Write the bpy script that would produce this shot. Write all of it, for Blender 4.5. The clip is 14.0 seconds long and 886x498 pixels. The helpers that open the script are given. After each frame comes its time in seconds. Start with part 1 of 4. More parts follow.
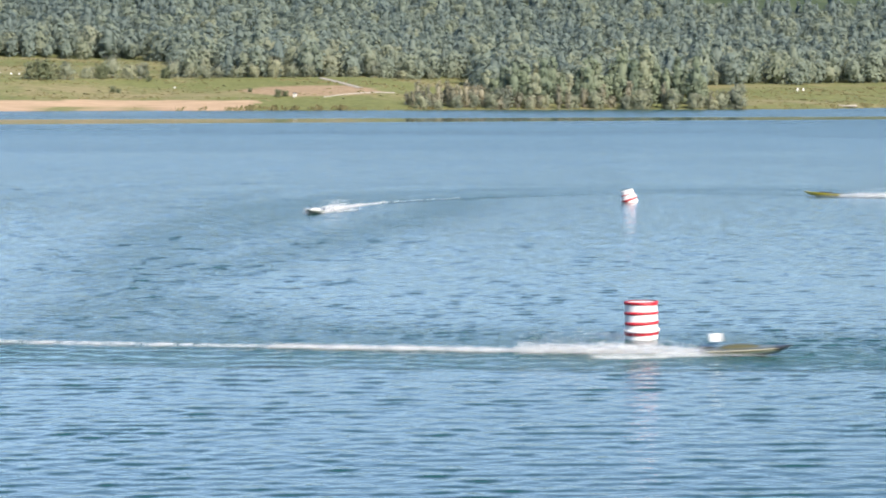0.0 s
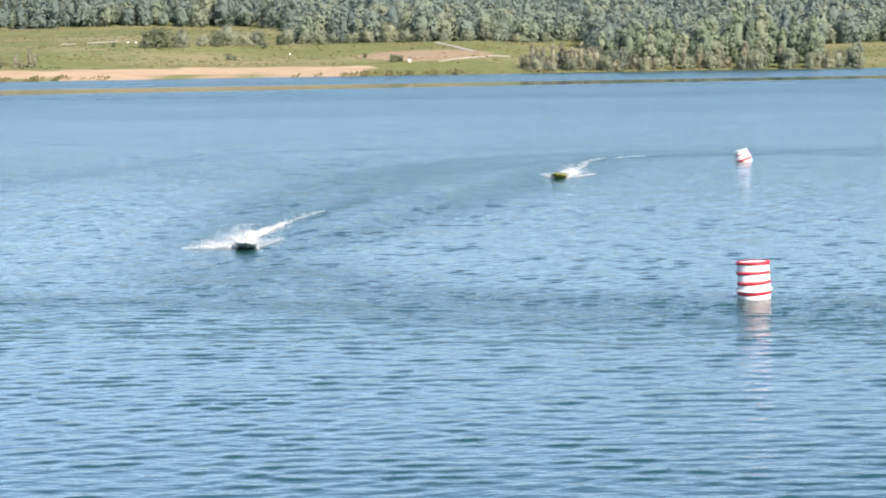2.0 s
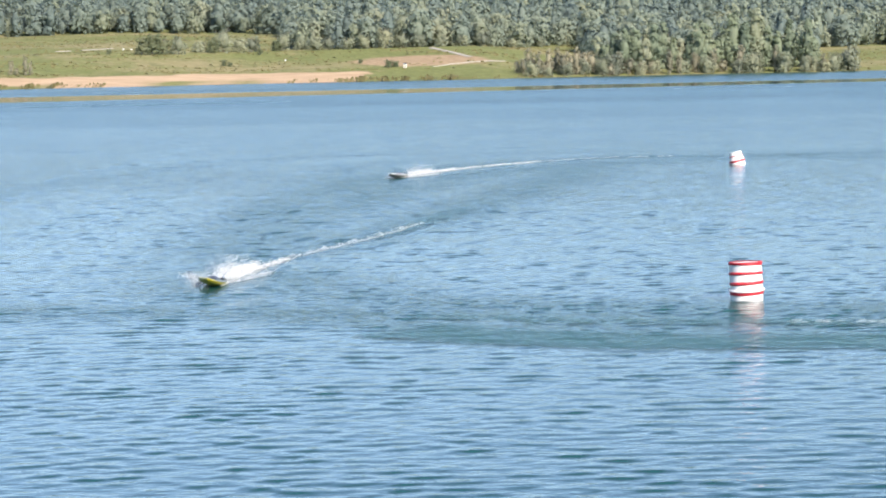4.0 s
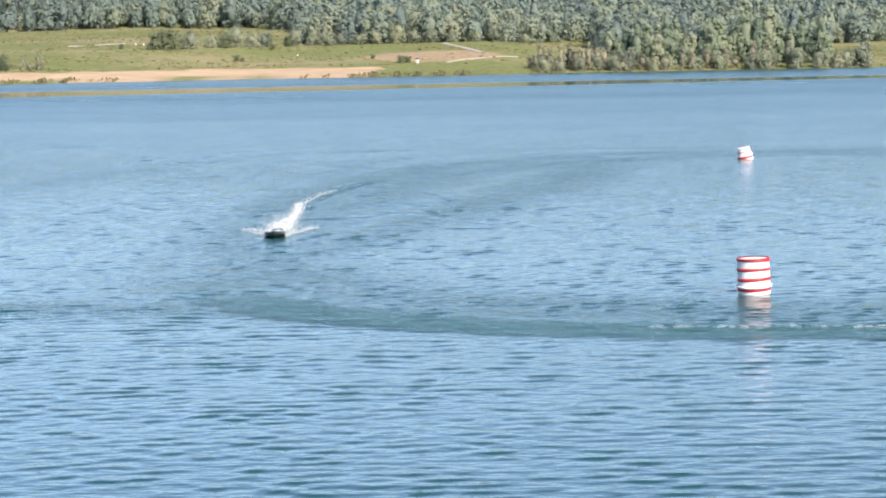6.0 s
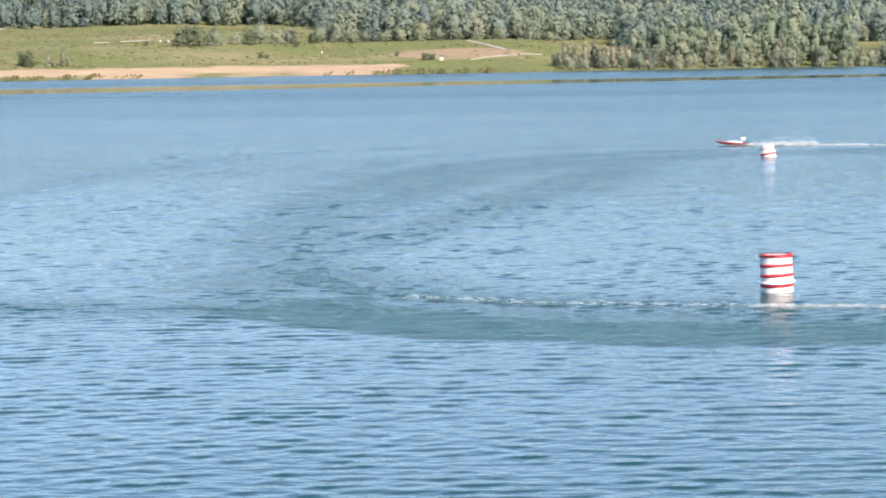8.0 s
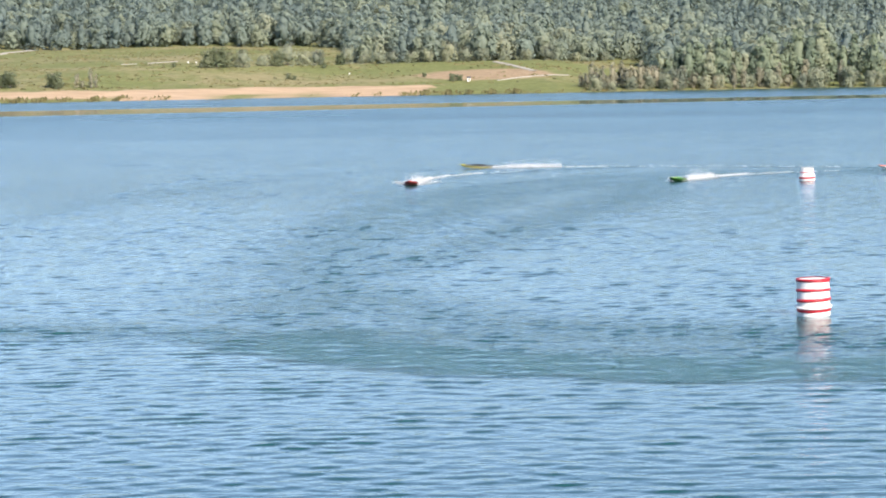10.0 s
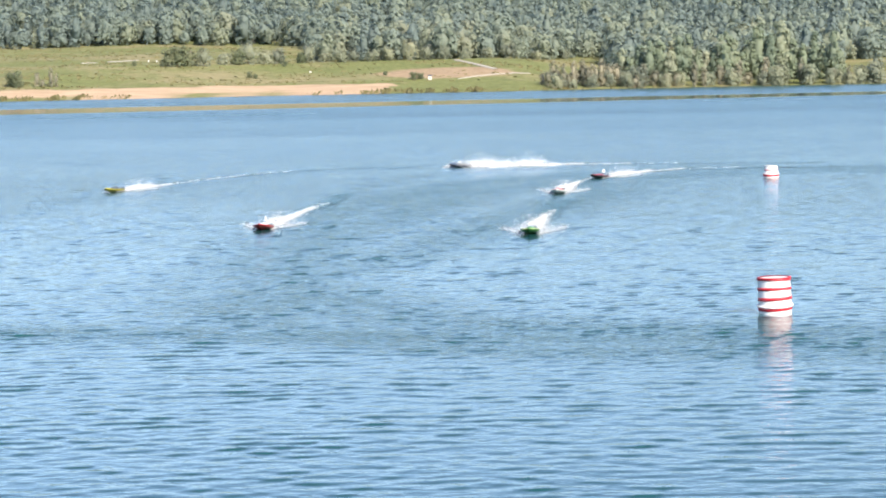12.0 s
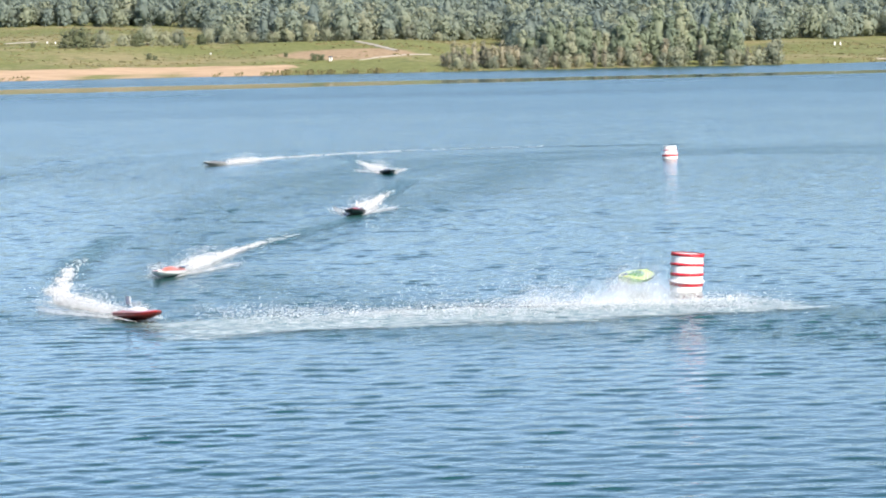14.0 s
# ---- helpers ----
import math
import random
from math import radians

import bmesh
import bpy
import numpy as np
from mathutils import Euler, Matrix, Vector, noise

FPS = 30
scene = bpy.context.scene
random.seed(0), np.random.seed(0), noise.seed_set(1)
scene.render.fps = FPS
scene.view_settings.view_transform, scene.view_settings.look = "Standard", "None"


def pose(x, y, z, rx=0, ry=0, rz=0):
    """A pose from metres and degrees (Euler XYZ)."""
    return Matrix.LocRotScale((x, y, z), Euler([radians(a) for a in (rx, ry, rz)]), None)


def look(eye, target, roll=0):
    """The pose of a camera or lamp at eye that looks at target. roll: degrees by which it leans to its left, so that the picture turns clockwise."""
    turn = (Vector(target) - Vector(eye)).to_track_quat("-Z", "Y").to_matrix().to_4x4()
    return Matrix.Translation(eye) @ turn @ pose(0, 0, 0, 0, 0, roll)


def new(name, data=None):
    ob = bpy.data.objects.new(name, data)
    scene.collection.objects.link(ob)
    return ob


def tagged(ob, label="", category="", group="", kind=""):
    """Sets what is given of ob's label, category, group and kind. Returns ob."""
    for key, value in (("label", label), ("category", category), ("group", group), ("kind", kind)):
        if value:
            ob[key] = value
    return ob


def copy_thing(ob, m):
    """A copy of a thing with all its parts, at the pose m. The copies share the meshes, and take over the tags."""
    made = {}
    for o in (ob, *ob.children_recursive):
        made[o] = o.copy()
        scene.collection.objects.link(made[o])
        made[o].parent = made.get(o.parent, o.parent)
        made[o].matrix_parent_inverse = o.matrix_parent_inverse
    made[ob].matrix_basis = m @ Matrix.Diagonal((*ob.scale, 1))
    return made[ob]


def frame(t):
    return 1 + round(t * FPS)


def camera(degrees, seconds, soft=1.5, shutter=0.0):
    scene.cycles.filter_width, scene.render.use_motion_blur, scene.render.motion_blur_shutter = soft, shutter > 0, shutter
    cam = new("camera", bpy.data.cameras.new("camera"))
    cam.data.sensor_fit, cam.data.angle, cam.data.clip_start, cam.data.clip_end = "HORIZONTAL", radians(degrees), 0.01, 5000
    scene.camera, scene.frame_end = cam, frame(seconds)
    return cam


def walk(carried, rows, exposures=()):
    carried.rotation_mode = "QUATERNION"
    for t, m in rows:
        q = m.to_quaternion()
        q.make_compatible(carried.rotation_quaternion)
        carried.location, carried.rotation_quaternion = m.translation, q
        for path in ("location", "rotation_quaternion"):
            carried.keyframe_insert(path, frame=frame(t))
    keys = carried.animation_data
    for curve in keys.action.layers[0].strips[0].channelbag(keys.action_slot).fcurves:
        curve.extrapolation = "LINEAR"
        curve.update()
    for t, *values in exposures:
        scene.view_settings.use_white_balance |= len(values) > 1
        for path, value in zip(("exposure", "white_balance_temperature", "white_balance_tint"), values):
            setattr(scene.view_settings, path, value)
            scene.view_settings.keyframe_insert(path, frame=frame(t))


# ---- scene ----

# ---------------------------------------------------------------- camera
EYE = 4.2
cam = camera(21.0, 14.0, soft=1.9, shutter=0.2)
PATH = [
    (0.0, pose(0, 0, EYE, 86.065, 0.000, 0.000)),
    (0.5, pose(0, 0, EYE, 85.659, 0.286, 1.729)),
    (1.0, pose(0, 0, EYE, 85.343, 0.438, 2.609)),
    (1.5, pose(0, 0, EYE, 85.198, 0.754, 2.788)),
    (2.0, pose(0, 0, EYE, 85.215, 0.817, 2.739)),
    (2.5, pose(0, 0, EYE, 85.273, 1.022, 2.684)),
    (3.0, pose(0, 0, EYE, 85.340, 1.098, 2.599)),
    (5.5, pose(0, 0, EYE, 85.307, 1.090, 2.799)),
    (6.0, pose(0, 0, EYE, 85.236, 1.011, 2.923)),
    (6.5, pose(0, 0, EYE, 85.165, 0.964, 3.037)),
    (7.0, pose(0, 0, EYE, 85.109, 0.913, 3.149)),
    (7.5, pose(0, 0, EYE, 85.113, 0.860, 3.290)),
    (8.0, pose(0, 0, EYE, 85.183, 0.885, 3.503)),
    (10.5, pose(0, 0, EYE, 85.766, 0.972, 4.190)),
    (11.0, pose(0, 0, EYE, 85.785, 0.997, 3.993)),
    (11.5, pose(0, 0, EYE, 85.741, 1.009, 3.662)),
    (12.0, pose(0, 0, EYE, 85.637, 1.063, 3.224)),
    (12.5, pose(0, 0, EYE, 85.541, 1.072, 2.737)),
    (13.0, pose(0, 0, EYE, 85.425, 1.163, 2.179)),
    (13.5, pose(0, 0, EYE, 85.307, 1.109, 1.553)),
    (14.0, pose(0, 0, EYE, 85.149, 1.110, 0.854)),
]
# the clip opens a little darker and brightens in its last third
walk(cam, PATH, [(0.0, 1.070, 6930, 14), (0.7, 1.160, 6930, 14), (3.0, 1.200, 6930, 14), (8.0, 1.180, 6930, 14), (10.4, 1.210, 6930, 14), (11.2, 1.320, 6930, 14), (12.5, 1.340, 6930, 14), (13.5, 1.260, 6930, 14), (14.0, 1.210, 6930, 14)])

# ---------------------------------------------------------------- light
SUN_AZ, SUN_EL = radians(146), radians(37)      # azimuth from +Y towards +X
world = bpy.data.worlds.new("world")
scene.world = world
world.use_nodes = True
wn = world.node_tree
wn.nodes.clear()
sky = wn.nodes.new("ShaderNodeTexSky")
sky.sky_type, sky.sun_disc = "NISHITA", False
sky.sun_elevation, sky.sun_rotation = SUN_EL, SUN_AZ
sky.air_density, sky.dust_density, sky.ozone_density = 0.75, 0.1, 2.6
wbg = wn.nodes.new("ShaderNodeBackground")
wbg.inputs["Strength"].default_value = 0.116
wout = wn.nodes.new("ShaderNodeOutputWorld")
wn.links.new(sky.outputs[0], wbg.inputs[0])
wn.links.new(wbg.outputs[0], wout.inputs[0])
sun = new("sun", bpy.data.lights.new("sun", "SUN"))
sun.data.energy, sun.data.angle, sun.data.color = 4.0, radians(0.5), (1.0, 0.95, 0.86)
sd = Vector((math.sin(SUN_AZ) * math.cos(SUN_EL), math.cos(SUN_AZ) * math.cos(SUN_EL), math.sin(SUN_EL)))
sun.matrix_world = look(sd * 200, (0, 0, 0))


# ---------------------------------------------------------------- materials
class Nodes:
    """Small helper for a node material."""

    def __init__(self, name):
        self.mat = bpy.data.materials.new(name)
        self.mat.use_nodes = True
        self.tree = self.mat.node_tree
        self.bsdf = self.tree.nodes["Principled BSDF"]
        self.out = self.tree.nodes["Material Output"]
        self.coord = self.tree.nodes.new("ShaderNodeTexCoord").outputs["Object"]

    def add(self, kind):
        return self.tree.nodes.new(kind)

    def link(self, a, b):
        self.tree.links.new(a, b)

    def noise(self, scale, detail=3.0, rough=0.55, vector=None, stretch=None):
        n = self.add("ShaderNodeTexNoise")
        n.inputs["Scale"].default_value = scale
        n.inputs["Detail"].default_value = detail
        n.inputs["Roughness"].default_value = rough
        v = vector or self.coord
        if stretch:
            m = self.add("ShaderNodeMapping")
            m.inputs["Scale"].default_value = stretch
            self.link(v, m.inputs["Vector"])
            v = m.outputs[0]
        self.link(v, n.inputs["Vector"])
        return n.outputs["Fac"]

    def ramp(self, value, *stops):
        r = self.add("ShaderNodeValToRGB")
        e = r.color_ramp.elements
        while len(e) < len(stops):
            e.new(0.5)
        for k, (p, c) in zip(e, stops):
            k.position = p
            k.color = (*c, 1) if len(c) == 3 else c
        self.link(value, r.inputs[0])
        return r.outputs[0]

    def range(self, value, a, b, c=0.0, d=1.0, smooth=True):
        m = self.add("ShaderNodeMapRange")
        m.interpolation_type = "SMOOTHSTEP" if smooth else "LINEAR"
        self.link(value, m.inputs[0])
        for i, x in enumerate((a, b, c, d)):
            m.inputs[i + 1].default_value = x
        return m.outputs[0]

    def math(self, op, a, b=None):
        m = self.add("ShaderNodeMath")
        m.operation = op
        for i, x in enumerate((a, b)):
            if x is None:
                continue
            if isinstance(x, (int, float)):
                m.inputs[i].default_value = x
            else:
                self.link(x, m.inputs[i])
        return m.outputs[0]

    def mix(self, fac, a, b):
        m = self.add("ShaderNodeMix")
        m.data_type = "RGBA"
        for sock, x in ((m.inputs[0], fac), (m.inputs[6], a), (m.inputs[7], b)):
            if isinstance(x, (int, float)):
                sock.default_value = x
            elif isinstance(x, tuple):
                sock.default_value = (*x, 1)
            else:
                self.link(x, sock)
        return m.outputs[2]

    def bump(self, height, distance, strength=1.0):
        b = self.add("ShaderNodeBump")
        b.inputs["Distance"].default_value = distance
        if isinstance(strength, (int, float)):
            b.inputs["Strength"].default_value = strength
        else:
            self.link(strength, b.inputs["Strength"])
        self.link(height, b.inputs["Height"])
        self.link(b.outputs[0], self.bsdf.inputs["Normal"])

    def base(self, colour, rough=0.6):
        if isinstance(colour, tuple):
            self.bsdf.inputs["Base Color"].default_value = (*colour, 1)
        else:
            self.link(colour, self.bsdf.inputs["Base Color"])
        self.bsdf.inputs["Roughness"].default_value = rough


def water_material(course):
    """course: a still object, for patterns that stay in place while the ripples drift."""
    n = Nodes("lake_water")
    fixed_node = n.add("ShaderNodeTexCoord")
    fixed_node.object = course
    fixed = fixed_node.outputs["Object"]
    sep = n.add("ShaderNodeSeparateXYZ")
    n.link(fixed, sep.inputs[0])
    x, y = sep.outputs[0], sep.outputs[1]
    # fine ripples in the drifting water
    small = n.noise(7.0, 2.0, 0.5, stretch=(0.6, 1.0, 1.0))
    medium = n.noise(2.4, 2.0, 0.5, stretch=(0.55, 1.0, 1.0))
    # churned lanes where the boats race
    churn = n.add("ShaderNodeAttribute")
    churn.attribute_name = "churn"
    ring = churn.outputs["Fac"]
    # calm slick before the far bank
    line = n.math("SUBTRACT", y, n.math("ADD", n.math("MULTIPLY", x, 0.30), 286.0))
    slick = n.range(n.math("DIVIDE", n.math("ABSOLUTE", line), n.range(x, -100.0, 60.0, 1.75, 0.9, smooth=False)), 10.0, 17.0, 1.0, 0.0)
    gust = n.noise(0.022, 2.0, 0.5, vector=fixed, stretch=(0.5, 1.0, 1.0))
    gust = n.range(gust, 0.35, 0.68, 0.72, 1.15)
    h = n.math("ADD", n.math("MULTIPLY", small, n.math("ADD", n.math("MULTIPLY", ring, 1.1), 0.3)), n.math("MULTIPLY", medium, n.range(y, 60.0, 100.0, 0.3, 1.0)))
    calm = n.math("MULTIPLY", gust, n.math("SUBTRACT", 1.0, n.math("MULTIPLY", slick, 0.97)))
    chop = n.noise(0.7, 3.0, 0.6, stretch=(0.4, 1.0, 1.0))
    h = n.math("ADD", h, n.math("MULTIPLY", chop, n.range(y, 90.0, 180.0, 0.0, 2.0)))
    n.bump(n.math("MULTIPLY", n.math("MULTIPLY", h, calm), n.range(y, 40.0, 90.0, 1.0, 1.7)), 0.045)
    n.base(n.mix(ring, (0.009, 0.054, 0.056), (0.008, 0.054, 0.050)), 0.07)
    n.bsdf.inputs["IOR"].default_value = 1.33
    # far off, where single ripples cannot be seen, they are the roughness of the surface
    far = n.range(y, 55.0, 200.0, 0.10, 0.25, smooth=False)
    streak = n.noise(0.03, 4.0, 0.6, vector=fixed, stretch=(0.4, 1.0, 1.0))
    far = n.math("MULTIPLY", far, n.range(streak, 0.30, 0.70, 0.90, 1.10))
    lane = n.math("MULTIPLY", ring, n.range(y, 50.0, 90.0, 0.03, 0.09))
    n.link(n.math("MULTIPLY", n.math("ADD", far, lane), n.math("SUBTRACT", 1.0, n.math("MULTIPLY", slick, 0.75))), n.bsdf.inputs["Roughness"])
    return n.mat


def paint(name, colour, rough=0.3, worn=0.25, coat=0.3):
    n = Nodes(name)
    dirt = n.noise(9.0, 4.0, 0.6)
    dark = tuple(c * (1 - worn) for c in colour)
    n.base(n.mix(n.range(dirt, 0.35, 0.7), dark, colour), rough)
    n.bsdf.inputs["Coat Weight"].default_value = coat
    n.bump(n.noise(40.0, 2.0), 0.002, 0.4)
    return n.mat


def foliage(name, stops, toned=False):
    """Leaves: each tree has a tone of its own, each clump differs a little."""
    n = Nodes(name)
    geo = n.add("ShaderNodeNewGeometry")
    if toned:
        own = n.add("ShaderNodeAttribute")
        own.attribute_name = "tone"
        tree = own.outputs["Fac"]
    else:
        tree = n.add("ShaderNodeObjectInfo").outputs["Random"]
    fleck = n.noise(1.6, 3.0, 0.6)
    tone = n.math("ADD", n.math("MULTIPLY", tree, 0.72), n.math("ADD", n.math("MULTIPLY", geo.outputs["Random Per Island"], 0.07), n.math("MULTIPLY", fleck, 0.21)))
    colour = n.ramp(tone, *stops)
    n.base(colour, 0.7)
    n.bsdf.inputs["Specular IOR Level"].default_value = 0.2
    n.bump(n.noise(2.6, 4.0, 0.7), 0.12, 0.4)
    tr = n.add("ShaderNodeBsdfTranslucent")
    n.link(colour, tr.inputs[0])
    ms = n.add("ShaderNodeMixShader")
    ms.inputs[0].default_value = 0.5
    n.link(n.bsdf.outputs[0], ms.inputs[1])
    n.link(tr.outputs[0], ms.inputs[2])
    n.link(ms.outputs[0], n.out.inputs[0])
    return n.mat


def bark():
    n = Nodes("bark")
    n.base(n.ramp(n.noise(3.0, 4.0), (0.3, (0.09, 0.07, 0.055)), (0.7, (0.26, 0.23, 0.19))), 0.9)
    return n.mat


def land_material():
    n = Nodes("meadow_and_sand")
    sep = n.add("ShaderNodeSeparateXYZ")
    n.link(n.coord, sep.inputs[0])
    x, y, z = sep.outputs
    tuft = n.noise(0.9, 4.0, 0.65)
    broad = n.noise(0.045, 3.0, 0.6, stretch=(0.45, 1.0, 1.0))
    lush = n.ramp(tuft, (0.3, (0.105, 0.124, 0.046)), (0.7, (0.190, 0.200, 0.080)))
    dry = n.ramp(tuft, (0.3, (0.190, 0.168, 0.088)), (0.7, (0.275, 0.240, 0.130)))
    grass = n.mix(n.range(n.math("ADD", n.math("MULTIPLY", broad, 0.6), n.math("MULTIPLY", n.noise(0.22, 3.0, 0.7), 0.4)), 0.45, 0.62), lush, dry)
    weed = n.range(n.noise(0.38, 4.0, 0.65, stretch=(0.6, 1.0, 1.0)), 0.54, 0.66)
    grass = n.mix(n.math("MULTIPLY", weed, 0.6), grass, (0.095, 0.115, 0.045))
    sandc = n.ramp(n.noise(0.5, 5.0, 0.65, stretch=(0.3, 1.0, 1.0)), (0.3, (0.33, 0.235, 0.150)), (0.7, (0.48, 0.350, 0.235)))
    # beach: low strip west of the dirt yard
    edge = n.math("ADD", z, n.math("MULTIPLY", n.math("SUBTRACT", n.noise(0.12, 3.0), 0.5), 0.9))
    beach = n.math("MULTIPLY", n.range(edge, 1.45, 1.7, 1.0, 0.0), n.range(n.math("ADD", x, n.math("MULTIPLY", n.math("SUBTRACT", n.noise(0.3, 4.0, 0.7), 0.5), 14.0)), -33.0, -30.0, 1.0, 0.0))
    weeds = n.math("MULTIPLY", n.range(edge, 0.35, 0.75, 1.0, 0.0), n.range(n.noise(0.035, 2.0, stretch=(1, 0.1, 1)), 0.48, 0.56))
    beach = n.math("MULTIPLY", beach, n.math("SUBTRACT", 1.0, weeds))
    # bare earth yard behind the white cabinet
    dx = n.math("DIVIDE", n.math("SUBTRACT", x, -23.0), 13.0)
    dy = n.math("DIVIDE", n.math("SUBTRACT", y, 418.0), 9.0)
    r = n.math("ADD", n.math("ADD", n.math("MULTIPLY", dx, dx), n.math("MULTIPLY", dy, dy)), n.math("MULTIPLY", n.noise(0.2, 3.0), 0.8))
    yard = n.range(r, 0.95, 1.5, 1.0, 0.0)
    col = n.mix(n.math("MULTIPLY", yard, 0.85), grass, n.ramp(tuft, (0.3, (0.25, 0.17, 0.11)), (0.7, (0.37, 0.27, 0.18))))
    col = n.mix(beach, col, sandc)
    wood = n.range(z, 10.8, 13.5)          # the upper hill is wooded all over
    col = n.mix(wood, col, n.ramp(n.noise(0.16, 3.0, 0.6), (0.35, (0.040, 0.062, 0.036)), (0.65, (0.080, 0.105, 0.055))))
    n.base(col, 0.95)
    n.bsdf.inputs["Specular IOR Level"].default_value = 0.1
    n.bump(tuft, 0.4, 0.8)
    return n.mat


def spray_material(name, clear):
    """White water; the veils of mist carry an attribute that thins them out upwards."""
    n = Nodes(name)
    n.base((0.93, 0.95, 0.96), 0.5)
    tl = n.add("ShaderNodeBsdfTranslucent")
    tl.inputs[0].default_value = (0.95, 0.97, 0.98, 1)
    m1 = n.add("ShaderNodeMixShader")
    m1.inputs[0].default_value = 0.45
    n.link(n.bsdf.outputs[0], m1.inputs[1])
    n.link(tl.outputs[0], m1.inputs[2])
    thin = n.add("ShaderNodeAttribute")
    thin.attribute_name = "thin"
    wisp = n.math("ADD", n.math("MULTIPLY", n.noise(2.2, 4.0, 0.6), 0.9), 0.55)
    gone = n.math("MAXIMUM", n.range(n.math("MULTIPLY", thin.outputs["Fac"], wisp), 0.0, 1.0, smooth=False), clear)
    tp = n.add("ShaderNodeBsdfTransparent")
    m2 = n.add("ShaderNodeMixShader")
    n.link(gone, m2.inputs[0])
    n.link(m1.outputs[0], m2.inputs[1])
    n.link(tp.outputs[0], m2.inputs[2])
    n.link(m2.outputs[0], n.out.inputs[0])
    return n.mat


M_LAND = land_material()
# pale, bluish greens: the haze of distance is put into the leaf colour
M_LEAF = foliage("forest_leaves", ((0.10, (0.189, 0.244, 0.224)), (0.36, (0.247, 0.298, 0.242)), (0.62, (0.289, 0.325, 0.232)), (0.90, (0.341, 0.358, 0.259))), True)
M_LEAF_LIGHT = foliage("bank_leaves", ((0.12, (0.198, 0.254, 0.186)), (0.5, (0.291, 0.341, 0.228)), (0.92, (0.410, 0.422, 0.304))))
M_BUSH = foliage("bush_leaves", ((0.12, (0.111, 0.143, 0.087)), (0.5, (0.163, 0.192, 0.112)), (0.92, (0.234, 0.254, 0.154))))
M_TWIG = foliage("bare_twigs", ((0.12, (0.243, 0.242, 0.177)), (0.5, (0.329, 0.316, 0.227)), (0.92, (0.458, 0.423, 0.307))))
M_WILLOW = foliage("willow_leaves", ((0.12, (0.215, 0.241, 0.185)), (0.5, (0.311, 0.337, 0.238)), (0.92, (0.415, 0.422, 0.285))))
M_TUFT = foliage("grass_blades", ((0.12, (0.104, 0.121, 0.049)), (0.5, (0.183, 0.178, 0.076)), (0.92, (0.304, 0.258, 0.134))))
M_BARK = bark()
M_SPRAY = spray_material("spray", 0.0)
M_FOAM = spray_material("foam", 0.0)
M_WHITE = paint("white_paint", (0.80, 0.80, 0.78), 0.45, 0.08, 0.1)
M_BUOY_RED = paint("buoy_red", (0.62, 0.030, 0.045), 0.5, 0.25, 0.1)
M_BUOY_WHITE = paint("buoy_white", (0.82, 0.80, 0.78), 0.5, 0.10, 0.1)
M_BLACK = paint("black_paint", (0.02, 0.02, 0.022), 0.3, 0.2)
M_STEEL = paint("steel", (0.45, 0.45, 0.46), 0.25, 0.2)
M_STEEL.node_tree.nodes["Principled BSDF"].inputs["Metallic"].default_value = 1.0
M_GRAVEL = paint("gravel", (0.38, 0.35, 0.29), 0.95, 0.25, 0.0)


# ---------------------------------------------------------------- mesh helpers
def part(name, bm, material, parent=None, label="", smooth=False):
    me = bpy.data.meshes.new(name)
    bm.to_mesh(me)
    bm.free()
    me.materials.append(material)
    if smooth:
        me.shade_smooth()
    ob = new(name, me)
    ob.parent = parent
    if label:
        tagged(ob, label)
    return ob


def big_mesh(name, co, tris, material, smooth=False):
    me = bpy.data.meshes.new(name)
    me.vertices.add(len(co))
    me.vertices.foreach_set("co", np.asarray(co, np.float32).ravel())
    me.loops.add(3 * len(tris))
    me.loops.foreach_set("vertex_index", np.asarray(tris, np.int32).ravel())
    me.polygons.add(len(tris))
    me.polygons.foreach_set("loop_start", np.arange(0, 3 * len(tris), 3, dtype=np.int32))
    me.polygons.foreach_set("loop_total", np.full(len(tris), 3, np.int32))
    me.update(calc_edges=True)
    me.validate()
    me.materials.append(material)
    if smooth:
        me.shade_smooth()
    return me


def empty(name):
    ob = new(name)
    ob.empty_display_size = 0.2
    return ob


def loft(bm, rings, closed=True, cap=True):
    vs = [[bm.verts.new(p) for p in ring] for ring in rings]
    for a, b in zip(vs, vs[1:]):
        k = len(a)
        for i in range(k if closed else k - 1):
            j = (i + 1) % k
            bm.faces.new((a[i], a[j], b[j], b[i]))
    if cap:
        bm.faces.new(vs[0][::-1])
        bm.faces.new(vs[-1])
    return vs


def box(bm, cx, cy, cz, sx, sy, sz, bevel=0.0):
    r = bmesh.ops.create_cube(bm, size=1.0, matrix=Matrix.Translation((cx, cy, cz)) @ Matrix.Diagonal((sx, sy, sz, 1)))
    if bevel:
        es = {e for v in r["verts"] for e in v.link_edges}
        bmesh.ops.bevel(bm, geom=list(es), offset=bevel, segments=2, affect="EDGES", profile=0.5)


def tube(bm, p, q, r0, r1, k=8):
    p, q = Vector(p), Vector(q)
    d = (q - p).normalized()
    u = d.orthogonal().normalized()
    w = d.cross(u)
    rings = [[c + r * (math.cos(t) * u + math.sin(t) * w) for t in (2 * math.pi * i / k for i in range(k))] for c, r in ((p, r0), (q, r1))]
    loft(bm, rings)


